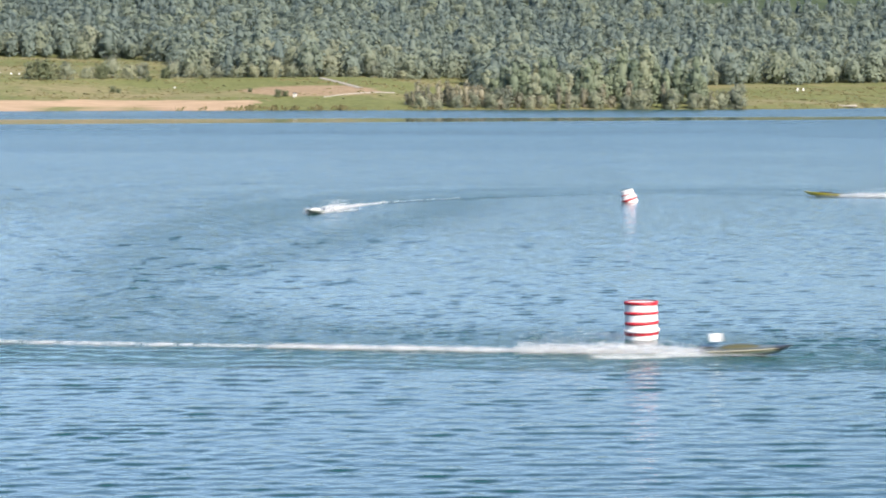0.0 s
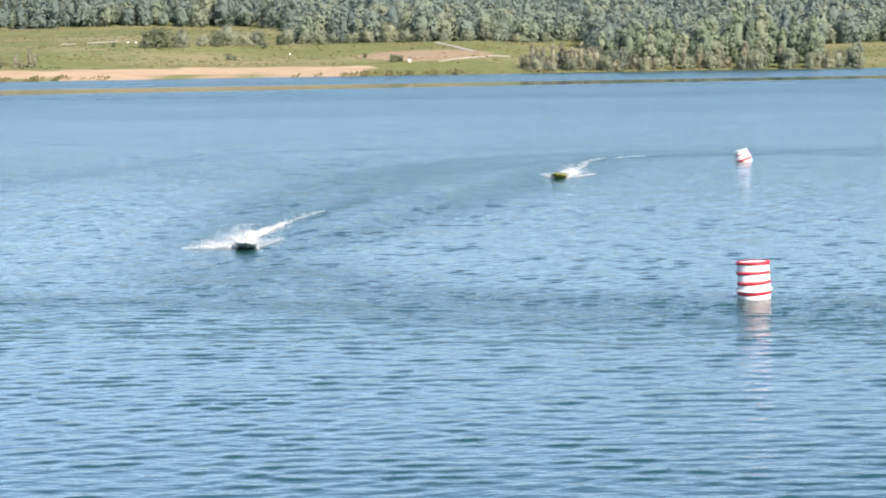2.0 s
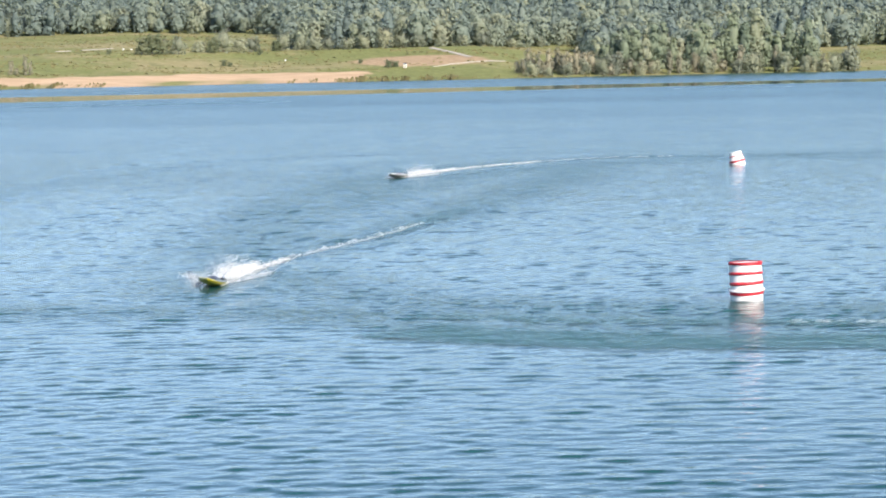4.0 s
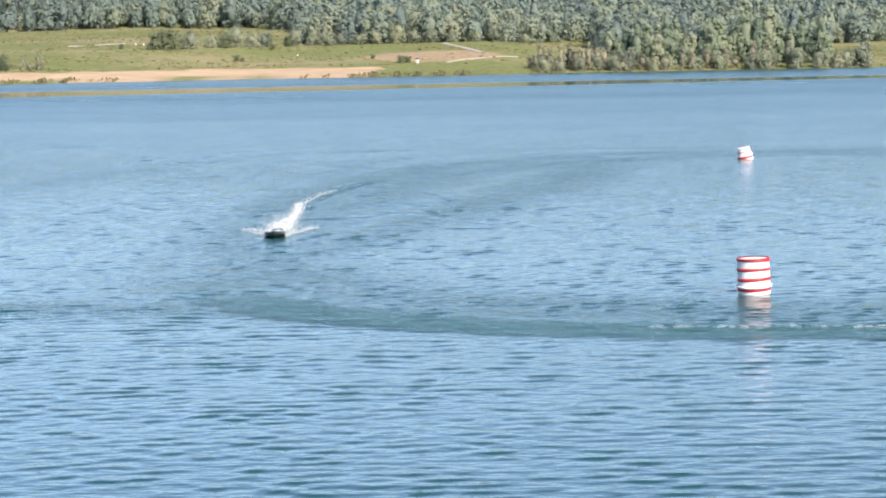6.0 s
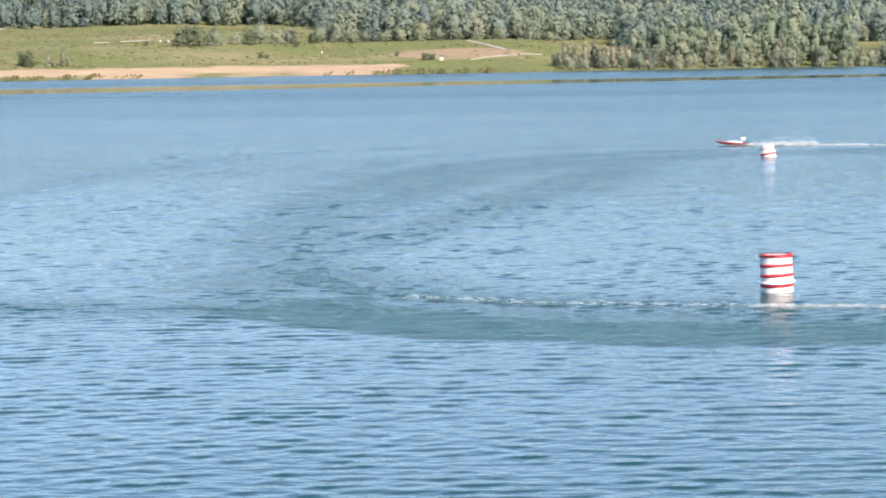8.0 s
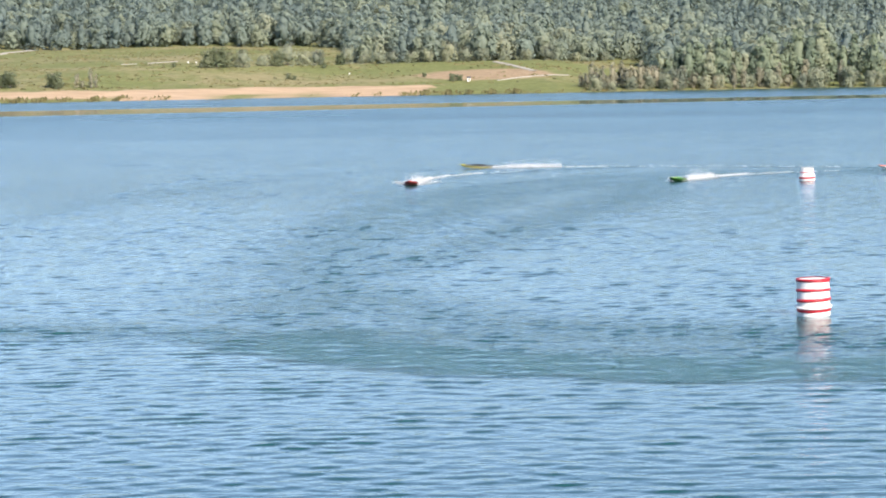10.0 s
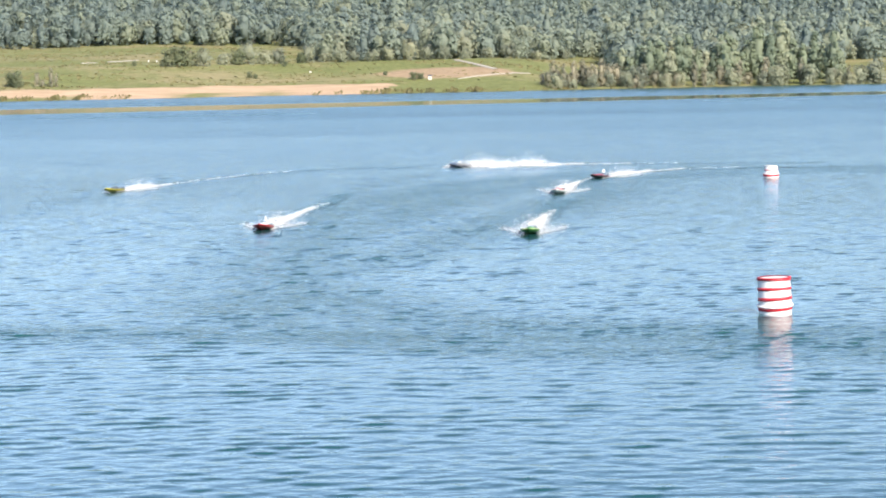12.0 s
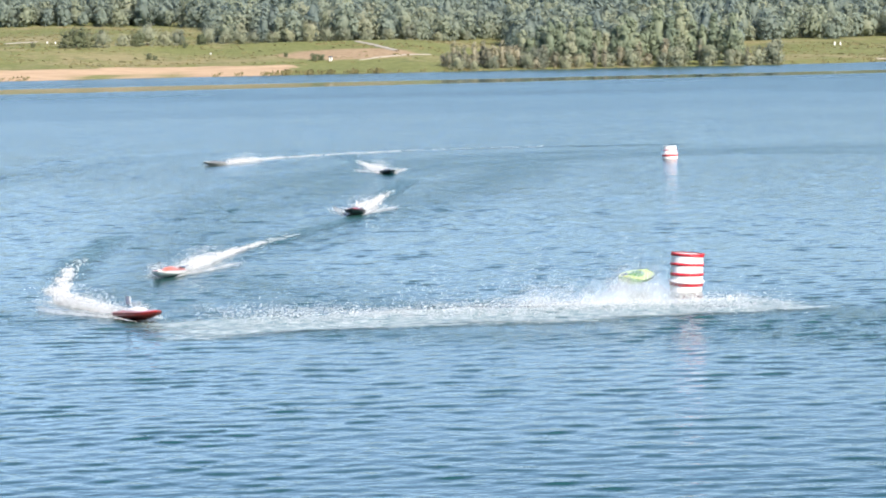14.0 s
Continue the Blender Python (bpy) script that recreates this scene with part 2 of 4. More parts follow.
# ---------------------------------------------------------------- courses of the boats
# seconds, metres east, metres north
COURSES = {
    "olive": [(-2.5, -24, 46), (-1.5, -14.5, 40.5), (-0.6, -3.7, 38.2), (0, 4.72, 37.0), (0.6, 13.4, 36.4), (1.5, 26, 40), (4, 40, 58), (14, 62, 75)],
    "white": [(-2.5, 22, 91), (-1.2, 4.5, 91), (-0.6, -1.6, 85.5), (0, -4.2, 78.0), (0.5, -5.1, 72.1), (1.0, -5.9, 64.9), (1.5, -6.7, 57.7), (2.0, -6.7, 50.6), (2.2, -6.0, 47.6), (2.5, -4.3, 43.6), (2.8, -1.9, 38.8), (3.0, -0.1, 37.4), (3.2, 3.2, 36.7), (4, 15, 37), (5, 27, 45), (7, 33, 60), (14, 52, 78)],
    "yellow": [(-2.5, 50, 82), (-1, 29, 87), (0, 14.3, 90), (0.5, 6.8, 92.5), (1.0, 1.7, 89.5), (1.5, 0.7, 83.0), (2.0, 0.0, 76.8), (2.5, -1.5, 69.1), (3.0, -3.2, 60.4), (3.2, -3.9, 56.5), (3.7, -5.8, 48.2), (4.1, -6.3, 42.6), (4.4, -4.7, 38.4), (4.8, -0.5, 36.0), (5.1, 3.6, 35.4), (5.9, 15, 36.5), (6.8, 25, 48), (7.5, 25, 64), (8.3, 18, 88), (9.2, 6.5, 98), (10.3, -9.6, 99.7), (10.5, -11.3, 98.4), (11.0, -13.6, 94.3), (11.5, -15.1, 89.0), (12.0, -16.4, 83.3), (12.5, -17.2, 77.9), (13.2, -17.6, 70), (14, -17.0, 61)],
    "grey": [(-2.5, 70, 80), (0, 42, 88), (1.9, 15, 94), (2.5, 6.9, 94.3), (3.0, 0.8, 93.3), (3.2, -1.1, 91.1), (3.8, -4.6, 84.3), (4.5, -6.7, 74.5), (5.3, -7.3, 64.6), (5.5, -7.1, 62.1), (6.0, -6.7, 54.4), (6.5, -5.8, 46.0), (6.7, -4.5, 42.3), (7.0, -1.45, 39.3), (7.3, 2.9, 38.2), (8, 14, 38.2), (9.2, 28, 50), (10.5, 31, 72), (11.7, 21, 96), (12.5, 7.0, 98.5), (13.0, -2.0, 97.0), (13.3, -5.2, 94.9), (13.5, -6.9, 93.3), (13.7, -8.4, 91.0), (14.0, -9.8, 87.4)],
    "red": [(-2.5, 90, 70), (0, 75, 75), (6.3, 28, 95), (7.5, 12.0, 97.4), (8.0, 5.8, 99.0), (8.2, 2.9, 99.8), (9.1, -5.6, 95), (10.3, -7.6, 83.1), (10.5, -7.7, 80.7), (11.0, -7.9, 74.9), (11.5, -8.2, 68.8), (12.0, -8.35, 62.5), (12.5, -8.4, 56.4), (13.0, -8.2, 49.9), (13.3, -7.95, 45.9), (13.5, -7.6, 43.1), (13.7, -7.0, 40.4), (13.8, -6.5, 39.2), (14.0, -5.4, 37.3)],
    "green": [(-2.5, 95, 66), (0, 80, 70), (7.9, 28, 93), (9.0, 12.5, 95), (9.6, 4.6, 91), (10.3, 1.1, 83.4), (10.5, 0.5, 81.0), (11.0, -0.4, 74.7), (11.5, -0.9, 67.4), (12.0, -1.25, 59.4), (12.5, -1.25, 51.3), (12.8, -1.0, 46.4), (13.0, -0.6, 43.1), (13.3, 1.0, 38.3), (13.5, 1.95, 38.9), (13.7, 2.55, 40.2), (14.0, 2.65, 40.8)],
    "orange": [(-2.5, 100, 62), (0, 84, 66), (8.5, 32, 92), (9.6, 16.5, 93.2), (10.3, 6.7, 94.3), (10.5, 4.2, 94.0), (11.0, 1.0, 90.3), (11.5, -0.1, 84.5), (12.0, -0.7, 77.9), (12.5, -1.3, 70.4), (13.0, -2.6, 61.6), (13.3, -3.7, 56.5), (13.5, -4.5, 52.8), (13.7, -5.2, 49.5), (14.0, -5.9, 44.5)],
    "black": [(-2.5, 104, 60), (0, 88, 64), (9.3, 34, 94), (10.3, 19.5, 97), (11.0, 9.0, 99), (11.5, 1.4, 100.4), (11.85, -3.9, 100.1), (12.0, -5.0, 99.2), (12.12, -5.5, 98.3), (12.5, -5.7, 95.6), (13.0, -4.8, 90.3), (13.5, -4.0, 84.9), (14.0, -3.1, 79.5)],
    "dark_red": [(-2.5, 108, 56), (0, 92, 60), (9.9, 29, 90), (11.0, 11.6, 94.6), (11.5, 4.0, 94.0), (12.0, 0.7, 88.0), (12.5, -1.0, 81.8), (13.0, -2.3, 74.3), (13.5, -2.8, 67.0), (14.0, -3.2, 60.1)],
}


class Course:
    """A smooth course through its knots, by time and by way gone."""

    def __init__(self, knots):
        k = np.array(knots, float)
        t, p = k[:, 0], k[:, 1:]
        d = np.diff(p, axis=0) / np.diff(t)[:, None]
        h = np.diff(t)
        m = np.empty_like(p)
        m[0], m[-1] = d[0], d[-1]
        m[1:-1] = (d[:-1] * h[1:, None] + d[1:] * h[:-1, None]) / (h[:-1] + h[1:])[:, None]
        self.ts = np.arange(t[0], t[-1] + 1e-6, 0.02)
        i = np.clip(np.searchsorted(t, self.ts, side="right") - 1, 0, len(t) - 2)
        u = ((self.ts - t[i]) / h[i])[:, None]
        hh = h[i][:, None]
        self.ps = ((2 * u**3 - 3 * u**2 + 1) * p[i] + (u**3 - 2 * u**2 + u) * hh * m[i] + (3 * u**2 - 2 * u**3) * p[i + 1] + (u**3 - u**2) * hh * m[i + 1])
        self.way = np.concatenate([[0], np.cumsum(np.linalg.norm(np.diff(self.ps, axis=0), axis=1))])

    def at_way(self, s):
        return np.array([np.interp(s, self.way, self.ps[:, 0]), np.interp(s, self.way, self.ps[:, 1])])

    def way_at(self, t):
        return float(np.interp(t, self.ts, self.way))

    def stand(self, t, back, span):
        """Place and heading of a thing that lies back metres behind the boat and is span metres long."""
        s = self.way_at(t) - back
        a, b = self.at_way(s + span / 2), self.at_way(s - span / 2)
        c = self.at_way(s)
        return c[0], c[1], math.degrees(math.atan2(a[1] - b[1], a[0] - b[0]))


# ---------------------------------------------------------------- land and lake
WAVE_SLOPE = 0.0122


def shore(x):
    return 396 + 0.26 * np.clip(x, -400, 55) + 1.1 * np.clip(x - 60, 0, 30) + 2.2 * np.sin(x * 0.09) + 1.2 * np.sin(x * 0.23 + 1)


def ground_z(x, y):
    x, y = np.asarray(x, float), np.asarray(y, float)
    d = y - shore(x)
    # out of view, the hill's crest is invented to shape the lake's reflections
    west = np.interp(d, [-60, -6, 0, 14, 17, 52, 55, 78, 190, 300, 600, 900, 1600], [-3, -0.6, 0.0, 1.45, 1.75, 5.3, 5.5, 5.75, 10.4, 22, 66, 78, 84])
    east = np.interp(d, [-60, -6, 0, 5, 60, 190, 300, 600, 900, 1600], [-3, -0.6, 0.0, 0.7, 3.4, 10.0, 22, 66, 78, 84])
    k = np.clip((x + 12) / 20, 0, 1)
    far = west * (1 - k) + east * k
    far = far + (d > 20) * 0.35 * np.sin(x * 0.11 + 0.4) * np.sin(y * 0.07)
    near = np.interp(y, [-600, 2, 9, 13, 30], [6, 2.6, 1.2, -0.4, -3])
    return np.maximum(far, near)


def land():
    xs = np.concatenate([np.arange(-2600, -240, 80), np.arange(-240, 200, 5), np.arange(200, 2601, 80)])
    ys = np.concatenate([np.arange(-700, 0, 50), np.arange(0, 40, 3), np.arange(40, 340, 30), np.arange(340, 480, 2.5), np.arange(480, 900, 15), np.arange(900, 3600, 120)])
    X, Y = np.meshgrid(xs, ys)
    co = np.c_[X.ravel(), Y.ravel(), ground_z(X, Y).ravel()]
    w, h = len(xs), len(ys)
    i = (np.arange(h - 1)[:, None] * w + np.arange(w - 1)[None, :]).ravel()
    tris = np.concatenate([np.c_[i, i + 1, i + w + 1], np.c_[i, i + w + 1, i + w]])
    ob = new("ground", big_mesh("ground", co, tris, M_LAND, True))
    return tagged(ob, "grassy lake banks with a pale sand beach and a wooded hill", "ground", kind="structure")


def lake(still):
    """One sheet with real waves, finest where the boats race."""
    xs = np.concatenate([np.linspace(-1300, -100, 14)[:-1], np.arange(-100, -18, 0.8), np.arange(-18, 16, 0.125), np.arange(16, 75, 0.8), np.linspace(75, 1300, 14)])
    rows = [18.5]
    while rows[-1] < 335:
        rows.append(rows[-1] + max(0.078, 0.0021 * rows[-1]))
    ys = np.concatenate([np.arange(-60, 16, 8), rows, np.arange(338, 480, 3)])
    X, Y = np.meshgrid(xs, ys)
    dx = np.maximum(np.gradient(xs), 0.01)[None, :]
    dy = np.maximum(np.gradient(ys), 0.01)[:, None]
    r = np.random.default_rng(21)
    Z, V = np.zeros_like(X), np.full_like(X, 1e-7)
    # many short ripples, some longer waves, and open chop far out: shortest, longest, slope of each
    for n, short, long, slope, spread, open_water in ((44, 0.27, 0.60, WAVE_SLOPE * 0.76, 0.72, False), (34, 0.36, 0.85, WAVE_SLOPE * 0.62, 0.8, 36), (16, 1.4, 4.2, WAVE_SLOPE * 0.45, 0.6, 70)):
        for i in range(n):
            lam = short * (long / short) ** ((i + r.random()) / n)
            ang = r.normal() * spread
            kx, ky = math.sin(ang) * 2 * math.pi / lam, math.cos(ang) * 2 * math.pi / lam
            fade = np.clip(lam / (2.6 * dy) - 0.4, 0, 1) * np.clip(lam / max(abs(math.sin(ang)), 0.15) / (3.0 * dx) - 0.4, 0, 1)
            if open_water:
                fade = fade * np.clip((Y - open_water) / (0.6 * open_water), 0.2, 1)
            group = 0.75 + 0.6 * np.sin(X * r.uniform(0.05, 0.5) + Y * r.uniform(0.05, 0.4) + r.random() * 6.28)
            high = slope * lam / (2 * math.pi) * fade * group
            Z += high * np.sin(kx * X + ky * Y + r.random() * 6.28)
            V += 0.5 * high * high
    # broad flat troughs between few, narrow crests
    crest = np.clip(Z / np.sqrt(V), -2.5, 3.0)
    Z = np.sqrt(V) * np.where(crest > 0.35, 0.3 + 1.35 * (crest - 0.35), 0.3 + 0.8 * (crest - 0.35))
    ring = np.zeros_like(X)
    for key, t0, t1, width, weight in (("white", -1.6, 4.2, 1.5, 0.9), ("yellow", -0.5, 5.6, 1.4, 0.8), ("grey", 1.9, 8.0, 1.5, 0.9), ("red", 7.2, 14.0, 1.0, 0.35), ("yellow", 8.6, 13.5, 1.2, 0.3), ("olive", -2.0, 1.2, 1.6, 1.0)):
        c = Course(COURSES[key])
        line = c.ps[(c.ts >= t0) & (c.ts <= t1)][::10]
        near = (X > -26) & (X < 24) & (Y > 30) & (Y < 108)
        px, py = X[near], Y[near]
        best = np.full(px.shape, 1e9)
        for a, b in zip(line, line[1:]):
            ab = b - a
            k = np.clip(((px - a[0]) * ab[0] + (py - a[1]) * ab[1]) / max(ab @ ab, 1e-6), 0, 1)
            best = np.minimum(best, (px - a[0] - k * ab[0]) ** 2 + (py - a[1] - k * ab[1]) ** 2)
        ring[near] = np.maximum(ring[near], weight * np.exp(-best / (width * (0.45 + 0.009 * py)) ** 2))
    ring *= 0.66 + 0.14 * np.sin(X * 0.9 + 2 * np.sin(Y * 0.35)) * np.sin(Y * 0.5 + X * 0.23)
    slick = np.clip((17 - np.abs(Y - 0.30 * X - 286) / np.interp(X, [-100, 60], [1.75, 0.9])) / 7, 0, 1)
    gust = 1 + 0.22 * np.sin(X * 0.06 + 1.3 * np.sin(Y * 0.031)) * np.sin(Y * 0.045 + 0.7)
    Z *= gust * (1 + 0.3 * ring) * (1 - slick) * np.interp(Y, [24, 42], [1.1, 1.0])
    # the fronts of the waves are short and steep, their backs long and gentle
    S = Y - 7.5 * np.clip(Z, -0.08, 0.08) * np.clip((230 - Y) / 100, 0, 1)
    Y = np.maximum.accumulate(S - 0.28 * Y, axis=0) + 0.28 * Y
    w, h = len(xs), len(ys)
    i = (np.arange(h - 1)[:, None] * w + np.arange(w - 1)[None, :]).ravel()
    tris = np.concatenate([np.c_[i, i + 1, i + w + 1], np.c_[i, i + w + 1, i + w]])
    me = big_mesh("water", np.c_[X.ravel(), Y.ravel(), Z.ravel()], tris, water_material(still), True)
    me.attributes.new("churn", "FLOAT", "POINT").data.foreach_set("value", ring.ravel().astype(np.float32))
    ob = new("water", me)
    return tagged(ob, "rippled blue lake water with boat wakes", "water", kind="structure")


# ---------------------------------------------------------------- trees
rng = np.random.default_rng(7)


def unit(n):
    v = rng.normal(size=(n, 3))
    return v / np.linalg.norm(v, axis=1, keepdims=True)


def ico():
    g = (1 + 5**0.5) / 2
    v = np.array([(-1, g, 0), (1, g, 0), (-1, -g, 0), (1, -g, 0), (0, -1, g), (0, 1, g), (0, -1, -g), (0, 1, -g), (g, 0, -1), (g, 0, 1), (-g, 0, -1), (-g, 0, 1)]) / (1 + g * g) ** 0.5
    f = np.array([(0, 11, 5), (0, 5, 1), (0, 1, 7), (0, 7, 10), (0, 10, 11), (1, 5, 9), (5, 11, 4), (11, 10, 2), (10, 7, 6), (7, 1, 8), (3, 9, 4), (3, 4, 2), (3, 2, 6), (3, 6, 8), (3, 8, 9), (4, 9, 5), (2, 4, 11), (6, 2, 10), (8, 6, 7), (9, 8, 1)])
    return v, f


ICO, ICO_F = ico()


def lobed(height, width, lobes, leaves, leaf, low=0.08, point=0.5, round_top=0.6):
    """A crown of many leafy sprays round a dark inner core; the leaves of a spray face outwards."""
    co = [ICO * rng.uniform(0.8, 1.1, (12, 1)) * np.array([0.27 * width, 0.27 * width, 0.40 * height]) + np.array([0, 0, 0.48 * height])]
    fs, base = [ICO_F], 12
    for k in range(lobes):
        h = low + (0.97 - low) * ((k + rng.random()) / lobes)
        reach = width / 2 * (1 - point * max(0, (h - 0.25) / 0.75) ** 1.3) * (0.65 + 0.35 * min(1, (h - low) / 0.2))
        size = width * rng.uniform(0.13, 0.25) * (1 - (1 - round_top) * h)
        a = rng.random() * 2 * math.pi
        rr = max(0.0, reach - 0.5 * size) * rng.uniform(0.6, 1.05)
        tall = rng.uniform(0.8, 1.5)
        c = np.array([rr * math.cos(a), rr * math.sin(a), max(0.45 * size, min(h * height, height - size * tall * 0.8))])
        d = unit(leaves)
        p = c + d * size * np.array([1, 1, tall]) * rng.uniform(0.5, 1.25, (leaves, 1))
        nrm = d + np.array([0.8 * math.cos(a), 0.8 * math.sin(a), 0.5]) + 0.3 * unit(leaves)
        u = np.cross(nrm, unit(leaves))
        u /= np.linalg.norm(u, axis=1, keepdims=True) + 1e-6
        w = np.cross(nrm / (np.linalg.norm(nrm, axis=1, keepdims=True) + 1e-6), u)
        s = leaf * rng.uniform(0.5, 1.4, (leaves, 1))
        tri = np.stack([p + u * s, p - u * s * 0.6 + w * s * 0.8, p - u * s * 0.5 - w * s * 0.8], 1)
        co.append(tri.reshape(-1, 3))
        fs.append(np.arange(3 * leaves).reshape(-1, 3) + base)
        base += 3 * leaves
    return np.concatenate(co), np.concatenate(fs)


def in_forest(x, y):
    d = y - shore(x)
    west = np.interp(x, [-72, -64, -53, -50, -22, -11, 6], [184, 160, 120, 60, 58, 68, 98])
    east = np.interp(x, [6, 9, 40, 46, 52, 60], [60, 9, 9, 30, 62, 75])
    return d > np.where(x < 6, west, east)


def forest():
    """All of the far woods in one mesh: they cannot be counted."""
    kinds = [lobed(rng.uniform(4.6, 6.6), rng.uniform(4.4, 6.2), 19, 21, 0.38, 0.15, p, 0.8) for p in (0.2, 0.3, 0.4, 0.25, 0.45, 0.35)]
    kinds += [lobed(rng.uniform(6.6, 8.0), rng.uniform(3.4, 4.4), 19, 20, 0.34, 0.06, p, 0.5) for p in (0.8, 0.9)]
    cos, fss, tones, base = [], [], [], 0
    y = 400.0
    while y < 765:
        step = 4.1 if y < 580 else 5.6
        half_w, half_e = 0.29 * y + 12, 0.215 * y + 12
        for x in np.arange(-half_w, half_e, step):
            px, py = x + rng.uniform(-2, 2), y + rng.uniform(-2.2, 2.2)
            if not in_forest(px, py) or rng.random() < 0.06:
                continue
            stand = 0.5 + 0.5 * math.sin(px * 0.045 + 2.0 * math.sin(py * 0.021)) * math.sin(py * 0.05 + px * 0.013)
            pick = int(rng.integers(6)) if rng.random() > 0.30 * (1 - stand) + 0.04 else int(rng.integers(6, 8))
            v, f = kinds[pick]
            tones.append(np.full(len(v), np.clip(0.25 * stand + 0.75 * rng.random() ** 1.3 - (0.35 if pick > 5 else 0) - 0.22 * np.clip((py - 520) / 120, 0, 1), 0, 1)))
            a, s = rng.random() * 6.28, rng.uniform(0.72, 1.22)
            c, q = math.cos(a) * s, math.sin(a) * s
            r = np.array([[c, -q, 0], [q, c, 0], [0, 0, s * rng.uniform(0.85, 1.15)]])
            cos.append(v @ r.T + np.array([px, py, float(ground_z(px, py)) - 0.2]))
            fss.append(f + base)
            base += len(v)
        y += step * (1.0 if y < 600 else 1.15)
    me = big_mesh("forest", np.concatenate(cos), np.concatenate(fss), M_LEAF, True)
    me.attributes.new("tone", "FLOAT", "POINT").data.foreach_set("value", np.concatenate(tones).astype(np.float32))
    return tagged(new("forest", me), "dense mixed green forest covering the hillside", "forest", kind="stuff")


def tree_kind(height, width, leafy, mat, leaf, point):
    t = empty("tree")
    bm = bmesh.new()
    tube(bm, (0, 0, -0.3), (0.05, 0.02, height * 0.55), 0.13, 0.08, 7)
    tube(bm, (0.05, 0.02, height * 0.55), (0.0, 0.05, height * 0.92), 0.08, 0.02, 6)
    for i in range(7):
        h = height * rng.uniform(0.25, 0.75)
        a = rng.random() * 6.28
        l = width * rng.uniform(0.2, 0.4)
        tube(bm, (0.03, 0.02, h), (l * math.cos(a), l * math.sin(a), h + l * 0.9), 0.045, 0.012, 5)
    part("trunk", bm, M_BARK, t)
    v, f = lobed(height, width, leafy[0], leafy[1], leaf, 0.05, point, leafy[2])
    c = new("crown", big_mesh("crown", v, f, mat, True))
    c.parent = t
    return t


def bank_trees():
    label = "young leafy tree on the far lake bank"
    green = [tagged(tree_kind(h, w, (30, 44, 0.6), M_LEAF_LIGHT, 0.21, p), label, "tree", "bank trees")
             for h, w, p in ((6.2, 3.4, 0.5), (7.2, 3.8, 0.55), (5.4, 3.0, 0.45), (8.0, 4.0, 0.6), (6.8, 2.8, 0.7), (7.6, 3.0, 0.8))]
    thin = [tagged(tree_kind(h, w, (24, 30, 0.7), M_TWIG, 0.12, 0.4), "thin half-bare grey-brown tree by the water", "tree", "half-bare trees")
            for h, w in ((4.2, 2.0), (3.4, 2.2), (4.8, 1.8), (2.6, 2.2))]
    shrub = [tagged(tree_kind(h, w, (24, 40, 0.9), M_WILLOW, 0.16, 0.2), "low rounded green willow shrub at the waterline", "shrub", "bank shrubs")
             for h, w in ((2.6, 3.0), (2.1, 2.6), (3.2, 3.4))]
    bush = [tagged(tree_kind(h, w, (24, 40, 0.9), M_BUSH, 0.15, 0.25), "rounded green bush", "bush", "meadow bushes") for h, w in ((2.6, 3.2), (2.2, 2.6), (3.0, 3.0))]
    pale = [tagged(tree_kind(h, w, (24, 40, 0.9), M_WILLOW, 0.15, 0.25), "rounded grey-green willow bush in the meadow", "bush", "willow bushes") for h, w in ((2.4, 3.6), (3.6, 4.2))]
    used = set()

    def put(kinds, x, y, s=1.0, label=""):
        k = kinds[int(rng.integers(len(kinds)))]
        m = pose(x, y, float(ground_z(x, y)) - 0.05, 0, 0, rng.random() * 360)
        if k.name not in used:
            used.add(k.name)
            k.matrix_basis = m
            ob = k
        else:
            ob = copy_thing(k, m)
        ob.scale = (s * rng.uniform(0.9, 1.1), s * rng.uniform(0.9, 1.1), s * rng.uniform(0.9, 1.12))
        if label:
            ob["label"] = label
        return ob

    x = -6.0
    while x < 9:                                   # grey, half-bare stand
        put(thin, x, shore(x) + rng.uniform(1.5, 8), rng.uniform(0.7, 1.0) if x < 0 else rng.uniform(0.8, 1.1))
        if rng.random() < 0.3:
            put(shrub, x + 0.6, shore(x) + rng.uniform(1.5, 4), 0.75)
        x += rng.uniform(0.6, 1.1)
    x = 7.5
    while x < 52:                                  # green stand at the water
        tall = rng.uniform(0.75, 1.0) if x < 12 or x > 44 else rng.uniform(0.8, 1.22)
        if x < 46:
            put(green, x, shore(x) + rng.uniform(5, 10), tall)
        if rng.random() < 0.55:
            put(shrub, x + rng.uniform(-0.8, 0.8), shore(x) + rng.uniform(0.3, 1.8), rng.uniform(0.7, 1.25))
        if rng.random() < 0.55:
            put(thin, x + 0.7, shore(x) + rng.uniform(0.3, 2.5), rng.uniform(0.6, 1.05))
        x += rng.uniform(1.2, 2.0)
    for x, d, s in ((-50, 57, 1.1), (-47, 58, 0.9), (-44, 56.5, 1.2), (-41.5, 57, 0.8), (-38, 57, 1.15), (-35, 58, 0.9), (-31, 57, 1.2), (-28, 56.5, 0.85), (-25, 57, 1.1), (-21, 58, 0.9), (-17, 62, 1.1), (-13, 65, 1.0), (-8, 72, 0.9), (-3, 82, 1.1), (2, 92, 0.9)):
        put(pale, x, shore(x) + d, s * 0.85, "grey-green willow bush at the forest edge")
    for x, y, s in ((-73.0, 424, 1.1), (-71.2, 424, 1.25), (-69.4, 425, 1.0), (-61.5, 432, 1.0), (-53.2, 434, 0.42), (-51, 441, 0.8)):
        put(bush, x, y, s, "rounded green bush at the edge of the meadow")
